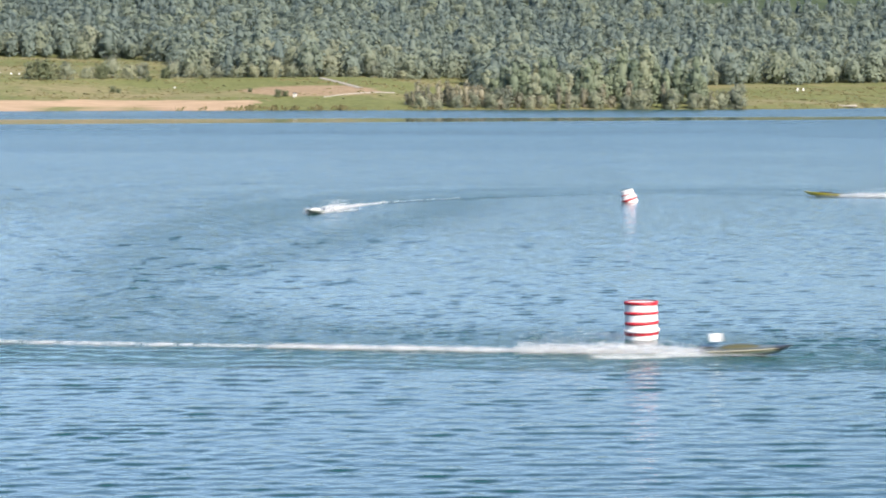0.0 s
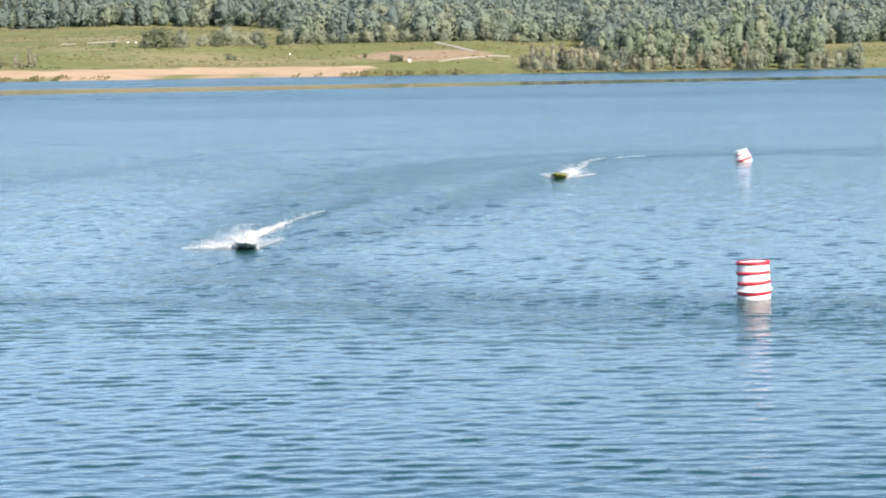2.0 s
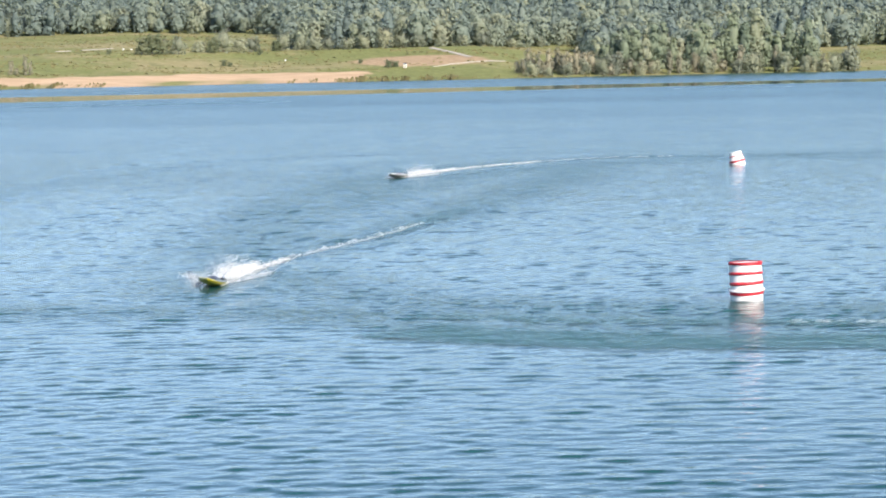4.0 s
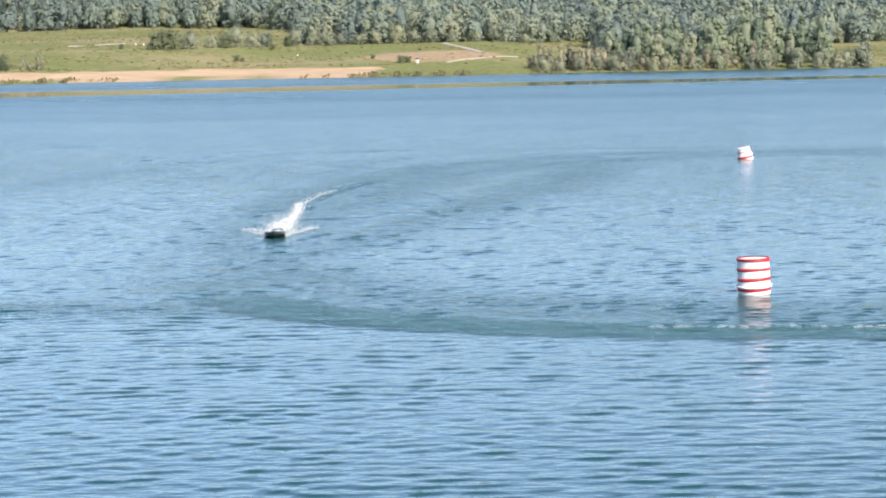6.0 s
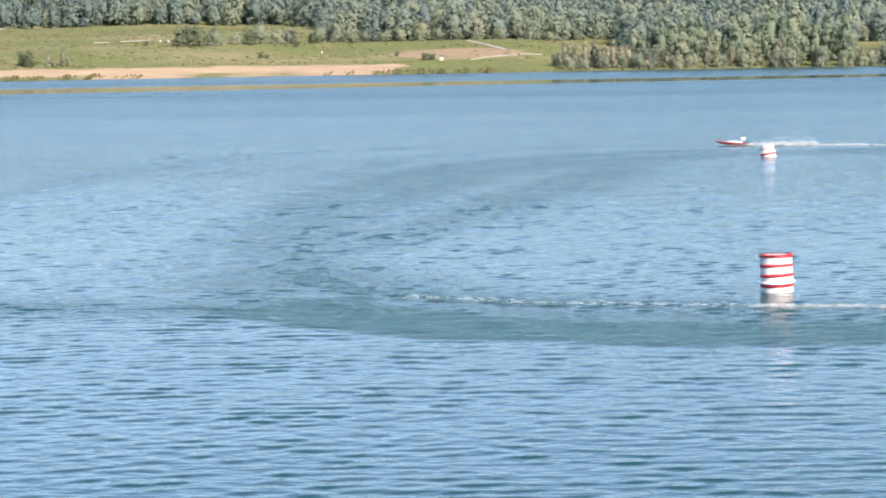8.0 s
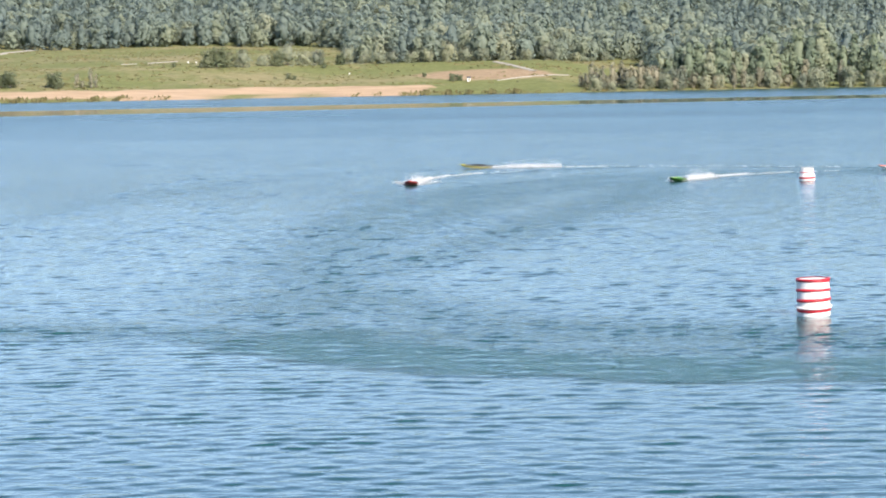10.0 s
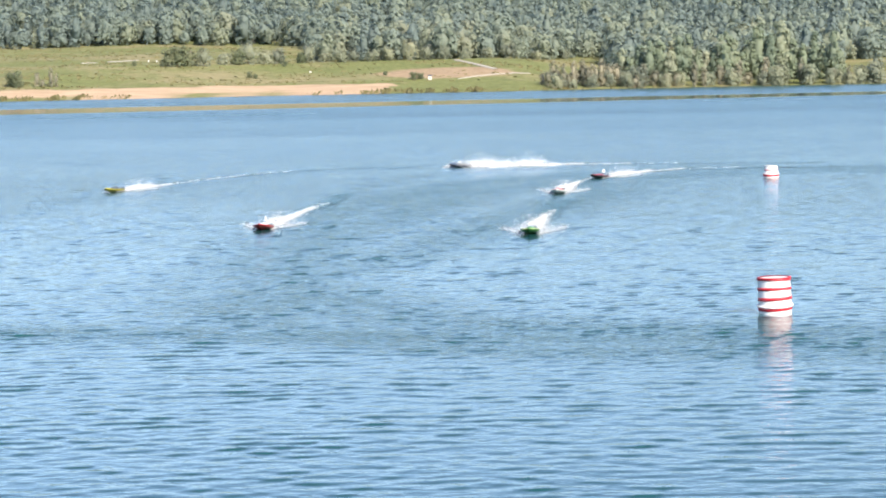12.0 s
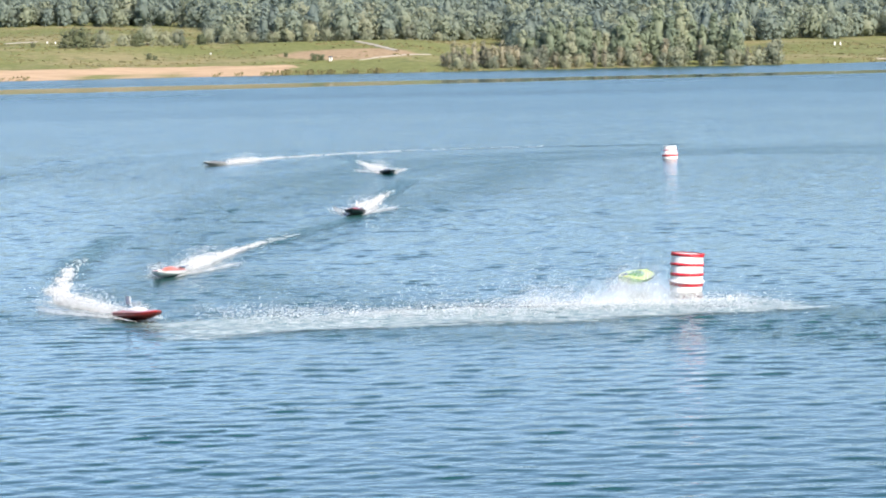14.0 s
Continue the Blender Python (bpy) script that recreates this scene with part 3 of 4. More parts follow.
    for x, y, s in ((-66.8, 426, 0.8), (-63.8, 431, 0.9), (-60.0, 435, 1.05), (-57.4, 437, 1.0), (-55.2, 438, 0.8)):
        put(pale, x, y, s)
    for x, y, s in ((-92.6, 389.4, 0.95), (-91.8, 389.0, 0.85), (-103.4, 389.8, 1.05), (-101.6, 389.6, 1.0), (-99.8, 389.2, 0.9), (-28.1, 408.6, 0.5), (-26.9, 408.8, 0.45), (-79.0, 424, 0.35), (-56.8, 412.5, 0.4), (-55.8, 412, 0.35), (-33.4, 415, 0.35), (-106, 391, 0.9)):
        put(bush, x, y, s, "small dark green bush in the grass")
    for x, y, s in ((-89.2, 391, 0.6), (-88.3, 391.2, 0.5), (-87.0, 391.8, 0.62), (-86.2, 392, 0.5)):
        put(thin, x, y, s, "low half-bare shrub in the grass")


def meadow_tufts():
    """Tufts of dry and green grass over the meadow, in one mesh: they cannot be counted."""
    n = 11000
    x = np.concatenate([rng.uniform(-135, 8, n), rng.uniform(46, 100, n // 5)])
    d = np.concatenate([rng.uniform(0, 1, n) ** 1.5 * 170 + 17, rng.uniform(4, 60, n // 5)])
    y = shore(x) + d
    keep = ~in_forest(x, y) & (np.sin(x * 0.21 + 2 * np.sin(y * 0.13)) + np.sin(y * 0.37 + x * 0.05) + rng.normal(size=len(x)) * 0.8 > 0.1)
    keep &= ~((np.abs(x + 21) < 13) & (np.abs(y - 416) < 9) & (rng.random(len(x)) < 0.85))
    x, y = x[keep], y[keep]
    n = len(x)
    h = rng.uniform(0.06, 0.22, n)
    w = h * rng.uniform(1.5, 4.0, n)
    a = rng.random(n) * 3.14
    p = np.c_[x, y, ground_z(x, y) - 0.05]
    side = np.c_[np.cos(a) * w, np.sin(a) * w, np.zeros(n)]
    tip = np.c_[rng.normal(size=(n, 2)) * 0.25 * h[:, None], h + 0.05]
    co = np.stack([p - side, p + side, p + tip + side * 0.5, p + tip * 0.8 - side * 0.5], 1).reshape(-1, 3)
    k = 4 * np.arange(n)
    me = big_mesh("meadow_tufts", co, np.concatenate([np.c_[k, k + 1, k + 2], np.c_[k, k + 2, k + 3]]), M_TUFT)
    return tagged(new("meadow_tufts", me), "uneven tufts of green and dry grass in the meadow", "grass", kind="stuff")


def shore_grass():
    """Tufts of reed and coarse grass along the waterline, in one mesh: they cannot be counted."""
    cos, fss, base = [], [], 0
    for x0, x1, n, tall in ((-104, -72, 900, 0.55), (-50, -30, 300, 0.28), (-34, 0, 1500, 0.5), (0, 58, 700, 0.3), (58, 95, 700, 0.4)):
        x = rng.uniform(x0, x1, n)
        x = x + 1.2 * np.sin(x * 1.7)
        y = shore(x) + rng.uniform(-0.5, 4.5, n)
        z = ground_z(x, y)
        h = tall * rng.uniform(0.4, 1.2, n) * (0.6 + 0.4 * np.sin(x * 0.8 + np.sin(x * 0.31) * 3))
        w = h * rng.uniform(0.35, 0.7, n)
        a = rng.random(n) * 3.14
        lean = rng.normal(size=(n, 2)) * 0.2 * h[:, None]
        p = np.c_[x, y, z - 0.05]
        side = np.c_[np.cos(a) * w, np.sin(a) * w, np.zeros(n)]
        tip = np.c_[lean, h + 0.05]
        cos.append(np.stack([p - side, p + side, p + tip + side * 0.35, p + tip * 0.85 - side * 0.5], 1).reshape(-1, 3))
        k = base + 4 * np.arange(n)
        fss += [np.c_[k, k + 1, k + 2], np.c_[k, k + 2, k + 3]]
        base += 4 * n
    me = big_mesh("shore_grass", np.concatenate(cos), np.concatenate(fss), M_TUFT)
    return tagged(new("shore_grass", me), "coarse green grass tufts along the waterline", "grass", kind="stuff")


# ---------------------------------------------------------------- small things on the far bank
def track(points, width):
    bm = bmesh.new()
    rows = []
    for i, (x, y) in enumerate(points):
        a = Vector(points[min(i + 1, len(points) - 1)]) - Vector(points[max(i - 1, 0)])
        nrm = Vector((-a.y, a.x)).normalized() * width / 2
        rows.append([(x + s * nrm.x, y + s * nrm.y, float(ground_z(x + s * nrm.x, y + s * nrm.y)) + h) for s, h in ((-1, 0.02), (-0.8, 0.14), (0.8, 0.14), (1, 0.02))])
    loft(bm, rows, closed=False, cap=False)
    ob = part("track", bm, M_GRAVEL, None, "", True)
    return tagged(ob, "pale gravel track across the grass", "track", kind="structure")


def cabinet(x, y):
    c = empty("cabinet")
    bm = bmesh.new()
    box(bm, 0, 0, 0.5, 0.8, 0.6, 1.0, 0.02)
    part("body", bm, M_WHITE, c)
    bm = bmesh.new()
    loft(bm, [[(sx, -0.4, 1.002), (sx, 0.4, 1.002), (sx, 0.0, 1.25)] for sx in (-0.5, 0.5)])
    part("roof", bm, M_STEEL, c, "grey pitched sheet roof")
    # beige panel stands in for the brownish interior behind the open front
    bm = bmesh.new()
    box(bm, 0, -0.31, 0.5, 0.5, 0.02, 0.8, 0.005)
    part("door", bm, M_GRAVEL, c, "weathered beige panel across the open front")
    c.matrix_basis = pose(x, y, float(ground_z(x, y)) - 0.02, 0, 0, 12) @ Matrix.Diagonal((0.66, 0.66, 0.68, 1))
    return tagged(c, "small white utility cabinet with a pitched roof", "cabinet")


def post(x, y, h=0.8, w=0.45):
    p = empty("marker_post")
    bm = bmesh.new()
    box(bm, 0, 0, h / 2, w, w, h, 0.03)
    part("body", bm, M_WHITE, p)
    bm = bmesh.new()
    loft(bm, [[(-w * .55, -w * .55, h + .002), (w * .55, -w * .55, h + .002), (w * .55, w * .55, h + .002), (-w * .55, w * .55, h + .002)],
              [(-w * .2, -w * .2, h + .12), (w * .2, -w * .2, h + .12), (w * .2, w * .2, h + .12), (-w * .2, w * .2, h + .12)]])
    part("cap", bm, M_WHITE, p)
    p.matrix_basis = pose(x, y, float(ground_z(x, y)) - 0.02)
    return tagged(p, "short white marker post in the meadow", "post", "white markers")


def rowing_boat(x, y):
    b = empty("rowing_boat")
    rings = []
    for t in np.linspace(-1, 1, 11):
        w = 0.62 * (1 - abs(t) ** 2.6) + 0.05
        top = 0.42 + 0.10 * t * t
        rings.append([(1.7 * t, -w, top), (1.7 * t, -w * 0.7, 0.1), (1.7 * t, 0, 0.0), (1.7 * t, w * 0.7, 0.1), (1.7 * t, w, top), (1.7 * t, w * 0.8, top - 0.03), (1.7 * t, 0, 0.14), (1.7 * t, -w * 0.8, top - 0.03)])
    bm = bmesh.new()
    loft(bm, rings)
    part("hull", bm, M_GRAVEL, b, "", True)
    for sx in (-0.6, 0.4):
        bm = bmesh.new()
        box(bm, sx, 0, 0.34, 0.22, 0.9, 0.03)
        part("thwart", bm, M_GRAVEL, b)
    b.matrix_basis = pose(x, y, float(ground_z(x, y)), 0, 0, 4)
    return tagged(b, "weathered grey wooden rowing boat drawn up on the bank", "boat")


# ---------------------------------------------------------------- buoys
def buoy(radius, height, stripes, rim_paint, taper=0.0):
    """A drum buoy of red and white rings, standing in the water."""
    b = empty("buoy")
    k = 40
    bounds = [(-0.35, "w")] + stripes + [(height, "end")]
    for (z0, c), (z1, _) in zip(bounds, bounds[1:]):
        bm = bmesh.new()
        rings = []
        fat = 0.012 if c == "r" else 0.0
        for f in (0.0, 0.06, 0.5, 0.94, 1.0):
            zz = z0 + (z1 - z0) * f
            bulge = fat * (1 if 0.03 < f < 0.97 else 0)
            wide = radius * (1 - taper * max(0.0, zz) / height)
            rings.append([((wide + bulge + 0.004 * math.sin(3 * a + 9 * zz)) * math.cos(a), (wide + bulge + 0.004 * math.sin(2 * a + 5 * zz)) * math.sin(a), zz + 0.010 * math.sin(a + z0 * 7))
                          for a in (2 * math.pi * i / k for i in range(k))])
        loft(bm, rings, cap=(z1 == height or z0 == -0.35))
        part("red_band" if c == "r" else "white_band", bm, M_BUOY_RED if c == "r" else M_BUOY_WHITE, b, "faded red band" if c == "r" else "white band", True)
    bm = bmesh.new()
    radius *= 1 - taper
    rim = [[((radius + o) * math.cos(a), (radius + o) * math.sin(a), height + h) for a in (2 * math.pi * i / k for i in range(k))] for o, h in ((-0.03, 0.002), (0.012, 0.0), (0.014, 0.022), (-0.02, 0.026))]
    loft(bm, rim, cap=False)
    part("rim", bm, rim_paint, b, "rolled top rim", True)
    bm = bmesh.new()
    bmesh.ops.create_circle(bm, cap_ends=True, segments=k, radius=radius - 0.02, matrix=Matrix.Translation((0, 0, height + 0.008)))
    part("lid", bm, M_BUOY_WHITE, b, "", True)
    radius /= 1 - 0.7 * taper
    bm = bmesh.new()
    for i in range(20):
        a0, a1 = 2 * math.pi * i / 20, 2 * math.pi * (i + 1) / 20
        tube(bm, ((radius + 0.02) * math.cos(a0), (radius + 0.02) * math.sin(a0), 0.155 + 0.02 * math.sin(a0)), ((radius + 0.02) * math.cos(a1), (radius + 0.02) * math.sin(a1), 0.155 + 0.02 * math.sin(a1)), 0.018, 0.018, 6)
    part("rope", bm, M_BUOY_WHITE, b, "loose white lashing rope")
    return b


# ---------------------------------------------------------------- model race boats
def hull_ring(x, w, keel, chine, deck, side):
    return [(x, 0, keel), (x, w * 0.80, chine), (x, w * side, chine + 0.02), (x, w, deck), (x, -w, deck), (x, -w * side, chine + 0.02), (x, -w * 0.80, chine)]


def race_boat(label, hull, deck, cowl, nose, plate=True, stripe=None):
    b = empty("race_boat")
    stations = [(x, w * 1.14, k0 * 0.9, ch * 0.85, dk * 0.72) for x, w, k0, ch, dk in ((-0.64, 0.190, -0.020, 0.030, 0.120), (-0.35, 0.215, -0.030, 0.026, 0.130), (0.0, 0.220, -0.030, 0.030, 0.142), (0.28, 0.200, -0.012, 0.045, 0.152),
                (0.46, 0.155, 0.020, 0.072, 0.158), (0.58, 0.095, 0.064, 0.104, 0.160), (0.66, 0.030, 0.118, 0.138, 0.160), (0.69, 0.006, 0.146, 0.152, 0.161))]
    bm = bmesh.new()
    loft(bm, [hull_ring(*s, 0.93) for s in stations])
    part("hull", bm, hull, b)
    if stripe:
        bm = bmesh.new()
        loft(bm, [hull_ring(x, w * 1.02 + 0.002, kk - 0.003, ch, dk + 0.002, 0.93) for x, w, kk, ch, dk in stations[4:]])
        part("bow", bm, nose, b)
    if stripe:
        for sy in (-1, 1):
            bm = bmesh.new()
            rings = []
            for x, w, kk, ch, dk in stations[:5]:
                lo_z, hi_z = ch + 0.45 * (dk - ch), ch + 0.80 * (dk - ch)
                rings.append([(x, sy * (w * 0.965 + 0.001), lo_z), (x, sy * (w * 0.965 + 0.007), lo_z), (x, sy * (w * 0.99 + 0.007), hi_z), (x, sy * (w * 0.99 + 0.001), hi_z)])
            loft(bm, rings)
            part("stripe", bm, stripe, b, "dark painted side stripe")
    for name, lo, hi, mat, h in (("deck", 0, 6, deck, 0.022), ("nose", 4, 8, nose, 0.028)):
        bm = bmesh.new()
        rings = []
        for x, w, kk, ch, dk in stations[lo:hi]:
            rings.append([(x, -w * 0.99, dk + 0.003), (x, -w * 0.6, dk + h * 0.7), (x, 0, dk + h), (x, w * 0.6, dk + h * 0.7), (x, w * 0.99, dk + 0.003)])
        loft(bm, rings)
        part(name, bm, mat, b)
    bm = bmesh.new()
    rings = []
    for x, w, h in ((-0.42, 0.09, 0.02), (-0.36, 0.105, 0.050), (-0.16, 0.115, 0.072), (0.06, 0.10, 0.066), (0.20, 0.07, 0.036), (0.27, 0.03, 0.01)):
        rings.append([(x, w * math.cos(a), 0.104 + max(0.004, h * math.sin(a))) for a in (math.pi * i / 8 for i in range(9))])
    loft(bm, rings)
    part("cowl", bm, cowl, b, "", True)
    bm = bmesh.new()
    tube(bm, (-0.50, 0.10, 0.130), (-0.74, 0.13, 0.125), 0.030, 0.022, 10)
    part("exhaust", bm, M_STEEL, b, "polished metal exhaust pipe")
    for sy in (-1, 1):
        bm = bmesh.new()
        box(bm, -0.66, sy * 0.14, 0.03, 0.06, 0.06, 0.006)
        part("trim_tab", bm, M_STEEL, b)
    bm = bmesh.new()
    loft(bm, [[(-0.69, -0.004, 0.12), (-0.64, -0.007, 0.12), (-0.64, 0.007, 0.12), (-0.69, 0.004, 0.12)], [(-0.72, -0.002, -0.08), (-0.68, -0.005, -0.08), (-0.68, 0.005, -0.08), (-0.72, 0.002, -0.08)]])
    part("rudder", bm, M_STEEL, b)
    bm = bmesh.new()
    tube(bm, (-0.30, -0.08, 0.12), (-0.36, -0.08, 0.55), 0.004, 0.002, 5)
    part("aerial", bm, M_BLACK, b)
    if plate:
        bm = bmesh.new()
        box(bm, -0.46, 0.0, 0.275, 0.18, 0.008, 0.13, 0.003)
        part("start_plate", bm, M_WHITE, b, "upright white plastic start plate")
        bm = bmesh.new()
        tube(bm, (-0.46, 0, 0.10), (-0.46, 0, 0.215), 0.008, 0.008, 6)
        part("plate_stem", bm, M_BLACK, b)
    return tagged(b, label, "model boat", "racing model boats")


# ---------------------------------------------------------------- foam and spray
TETRA = np.array([(0.9, 0.1, -0.5), (-0.5, 0.8, -0.4), (-0.4, -0.8, -0.5), (0.05, 0.0, 0.95)])
TETRA_F = np.array([(0, 1, 3), (1, 2, 3), (2, 0, 3), (1, 0, 2)])


def drops(points, sizes, squash=1.0):
    n = len(points)
    tilt = rng.uniform(0.7, 1.3, (n, 1, 3)) * np.array([1, 1, squash]) * np.sign(rng.random((n, 1, 3)) - 0.5)
    co = TETRA[None] * sizes[:, None, None] * tilt + points[:, None, :]
    fs = TETRA_F[None] + 4 * np.arange(n)[:, None, None]
    return co.reshape(-1, 3), fs.reshape(-1, 3)


def join(*meshes):
    cos, fss, base = [], [], 0
    for c, f in meshes:
        cos.append(c)
        fss.append(f + base)
        base += len(c)
    return np.concatenate(cos), np.concatenate(fss)


SEG = 2.0


def wake_mesh(name, height, width, n_air, n_foam, mat, dense=1.0):
    """Foam and thrown drops over SEG metres of wake, heading +x, with its front at x = 0."""
    x = -SEG * 1.15 * rng.random(n_air)
    top = height * (0.25 + 0.75 * rng.random(n_air))
    z = top * rng.random(n_air) ** 1.5
    y = rng.normal(size=n_air) * width * (0.35 + 0.5 * rng.random(n_air)) * (1 - 0.4 * z / height)
    air = drops(np.c_[x, y, z], rng.uniform(0.006, 0.017, n_air) * dense)
    x = -SEG * 1.1 * rng.random(n_foam)
    clump = np.sin(x * 5.1) * 0.4 + np.sin(x * 11.3 + 2) * 0.3
    y = rng.normal(size=n_foam) * width * (0.5 + 0.25 * clump)
    keep = rng.random(n_foam) < 0.35 + 0.65 * np.clip(0.5 + clump + 0.4 * np.sin(x * 23 + 1), 0, 1)
    foam = drops(np.c_[x, y, 0.012 + 0.03 * rng.random(n_foam)][keep], (rng.uniform(0.012, 0.042, n_foam) * dense)[keep], 0.45)
    return big_mesh(name, *join(air, foam), mat)


def start_mesh(name):
    """Spray thrown from the transom and the chines of a planing boat; the boat's middle is at x = 0."""
    n = 4800
    t = rng.random(n)
    x = -0.55 - 3.0 * t
    top = 0.08 + 0.75 * t * (1 - 0.75 * t)
    z = top * np.minimum(rng.exponential(0.28, n), 1.0)
    y = rng.normal(size=n) * (0.07 + 0.17 * t)
    tail = drops(np.c_[x, y, z], rng.uniform(0.004, 0.0095, n))
    n = 3600
    s = np.sign(rng.random(n) - 0.5)
    t = rng.random(n)
    x = 0.15 - 2.2 * t + 0.2 * rng.normal(size=n)
    y = s * (0.18 + 0.75 * t * rng.random(n) ** 0.8 + 0.05)
    z = 0.02 + 0.3 * t * (1.15 - t) * np.minimum(rng.exponential(0.35, n), 1.2)
    side = drops(np.c_[x, y, z], rng.uniform(0.003, 0.0065, n))
    n = 900
    x = -0.6 - 2.2 * rng.random(n)
    base = drops(np.c_[x, rng.normal(size=n) * 0.12, 0.02 + 0.06 * rng.random(n)], rng.uniform(0.008, 0.020, n), 0.6)
    veils = []
    for k in (-1.0, 0.0, 1.0):
        xs = np.linspace(-0.2 if k else -0.5, -2.6 if k else -3.6, 22)
        u = np.linspace(0, 1, 22)
        veils.append(veil(xs, k * (0.20 + 0.75 * u), (0.10 + (0.30 if k else 0.55) * u * (1.25 - u)) * (1 + 0.1 * np.sin(u * 9)), 0.38 if k else 0.25))
    return misted(name, [tail, side, base], veils, M_SPRAY)


def mound(length, height, depth, nx, ny):
    """A lumpy core of white water: a closed ridge with a ragged crest."""
    u = np.linspace(-1, 1, nx)
    v = np.linspace(-1, 1, ny)
    U, V = np.meshgrid(u, v)
    px = rng.random(6) * 6.28
    lump = sum(np.sin(U * length * f + px[i] + 1.5 * np.sin(V * 2.5 + px[i])) / (i + 2) for i, f in enumerate((1.3, 2.1, 3.3, 5.1)))
    lump = 0.6 + 0.3 * lump + 0.05 * rng.normal(size=U.shape)
    body = np.clip(1 - np.abs(U) ** 5, 0, 1) * np.clip(1 - V**2, 0, 1) ** 0.8
    Z = height * body * np.clip(lump, 0.35, 1.3) - 0.03
    co = np.c_[(U * length / 2 + 0.03 * rng.normal(size=U.shape)).ravel(), (V * depth * (1.1 + 0.4 * lump)).ravel(), Z.ravel()]
    i = (np.arange(ny - 1)[:, None] * nx + np.arange(nx - 1)[None, :]).ravel()
    return co, np.concatenate([np.c_[i, i + 1, i + nx + 1], np.c_[i, i + nx + 1, i + nx]])


def foam_patch(name, length, depth, n):
    """Torn foam spread flat on the water."""
    x = (rng.random(n) - 0.5) * length * (0.75 + 0.25 * rng.random(n))
    tear = np.sin(x * 1.7 + 1) + 0.6 * np.sin(x * 4.3)
    y = rng.normal(size=n) * depth * (0.55 + 0.25 * tear / 1.6) + 0.25 * np.sin(x * 0.9)
    z = 0.10 + 0.05 * rng.random(n)
    flat = drops(np.c_[x, y, z], rng.uniform(0.006, 0.021, n), 0.25)
    m = n // 6
    x = (rng.random(m) - 0.5) * length
    up = drops(np.c_[x, rng.normal(size=m) * depth * 0.6, 0.1 + np.minimum(rng.exponential(0.12, m), 0.5)], rng.uniform(0.004, 0.008, m))
    return big_mesh(name, *join(flat, up), M_FOAM)


def veil(xs, ys, tops, least, rows=8):
    """A standing curtain of mist along a line on the water: vertices, triangles, and how thin it is."""
    n = len(xs)
    co, th = [], []
    for k in range(rows):
        f = k / (rows - 1)
        co.append(np.c_[xs + 0.02 * f * rng.normal(size=n), ys + 0.06 * math.sin(3 * f) + 0.04 * rng.normal(size=n), tops * f - 0.02])
        ends = np.clip(np.abs(np.linspace(-1, 1, n)) ** 4, 0, 1)
        th.append(np.maximum(least + (1.7 - least) * f**1.3, 1.8 * ends))
    i = (np.arange(rows - 1)[:, None] * n + np.arange(n - 1)[None, :]).ravel()
    return np.concatenate(co), np.concatenate([np.c_[i, i + 1, i + n + 1], np.c_[i, i + n + 1, i + n]]), np.concatenate(th)


def misted(name, solid, veils, mat):
    co, fs = join(*solid, *[v[:2] for v in veils])
    me = big_mesh(name, co, fs, mat, True)
    thin = np.zeros(len(co), np.float32)
    k = len(co) - sum(len(v[0]) for v in veils)
    thin[k:] = np.concatenate([v[2] for v in veils])
    me.attributes.new("thin", "FLOAT", "POINT").data.foreach_set("value", thin)
    return me


def ruffled_material(name, dark, light, rough, least):
    """Water torn by spray into tiny ripples that no longer mirror the low sky; thins out at its edge."""
    n = Nodes(name)
    fine = n.noise(9.0, 3.0, 0.6, stretch=(0.5, 1.0, 1.0))
    n.base(n.mix(n.range(fine, 0.35, 0.65), dark, light), rough)
    n.bump(fine, 0.10)
    thin = n.add("ShaderNodeAttribute")
    thin.attribute_name = "thin"
    torn = n.range(n.math("ADD", thin.outputs["Fac"], n.math("MULTIPLY", n.math("SUBTRACT", n.noise(1.6, 4.0, 0.7, stretch=(0.3, 1.0, 1.0)), 0.5), 2.4)), 0.15, 1.05, least, 1.0)
    tp = n.add("ShaderNodeBsdfTransparent")
    m = n.add("ShaderNodeMixShader")
    n.link(torn, m.inputs[0])
    n.link(n.bsdf.outputs[0], m.inputs[1])
    n.link(tp.outputs[0], m.inputs[2])
    n.link(m.outputs[0], n.out.inputs[0])
    return n.mat


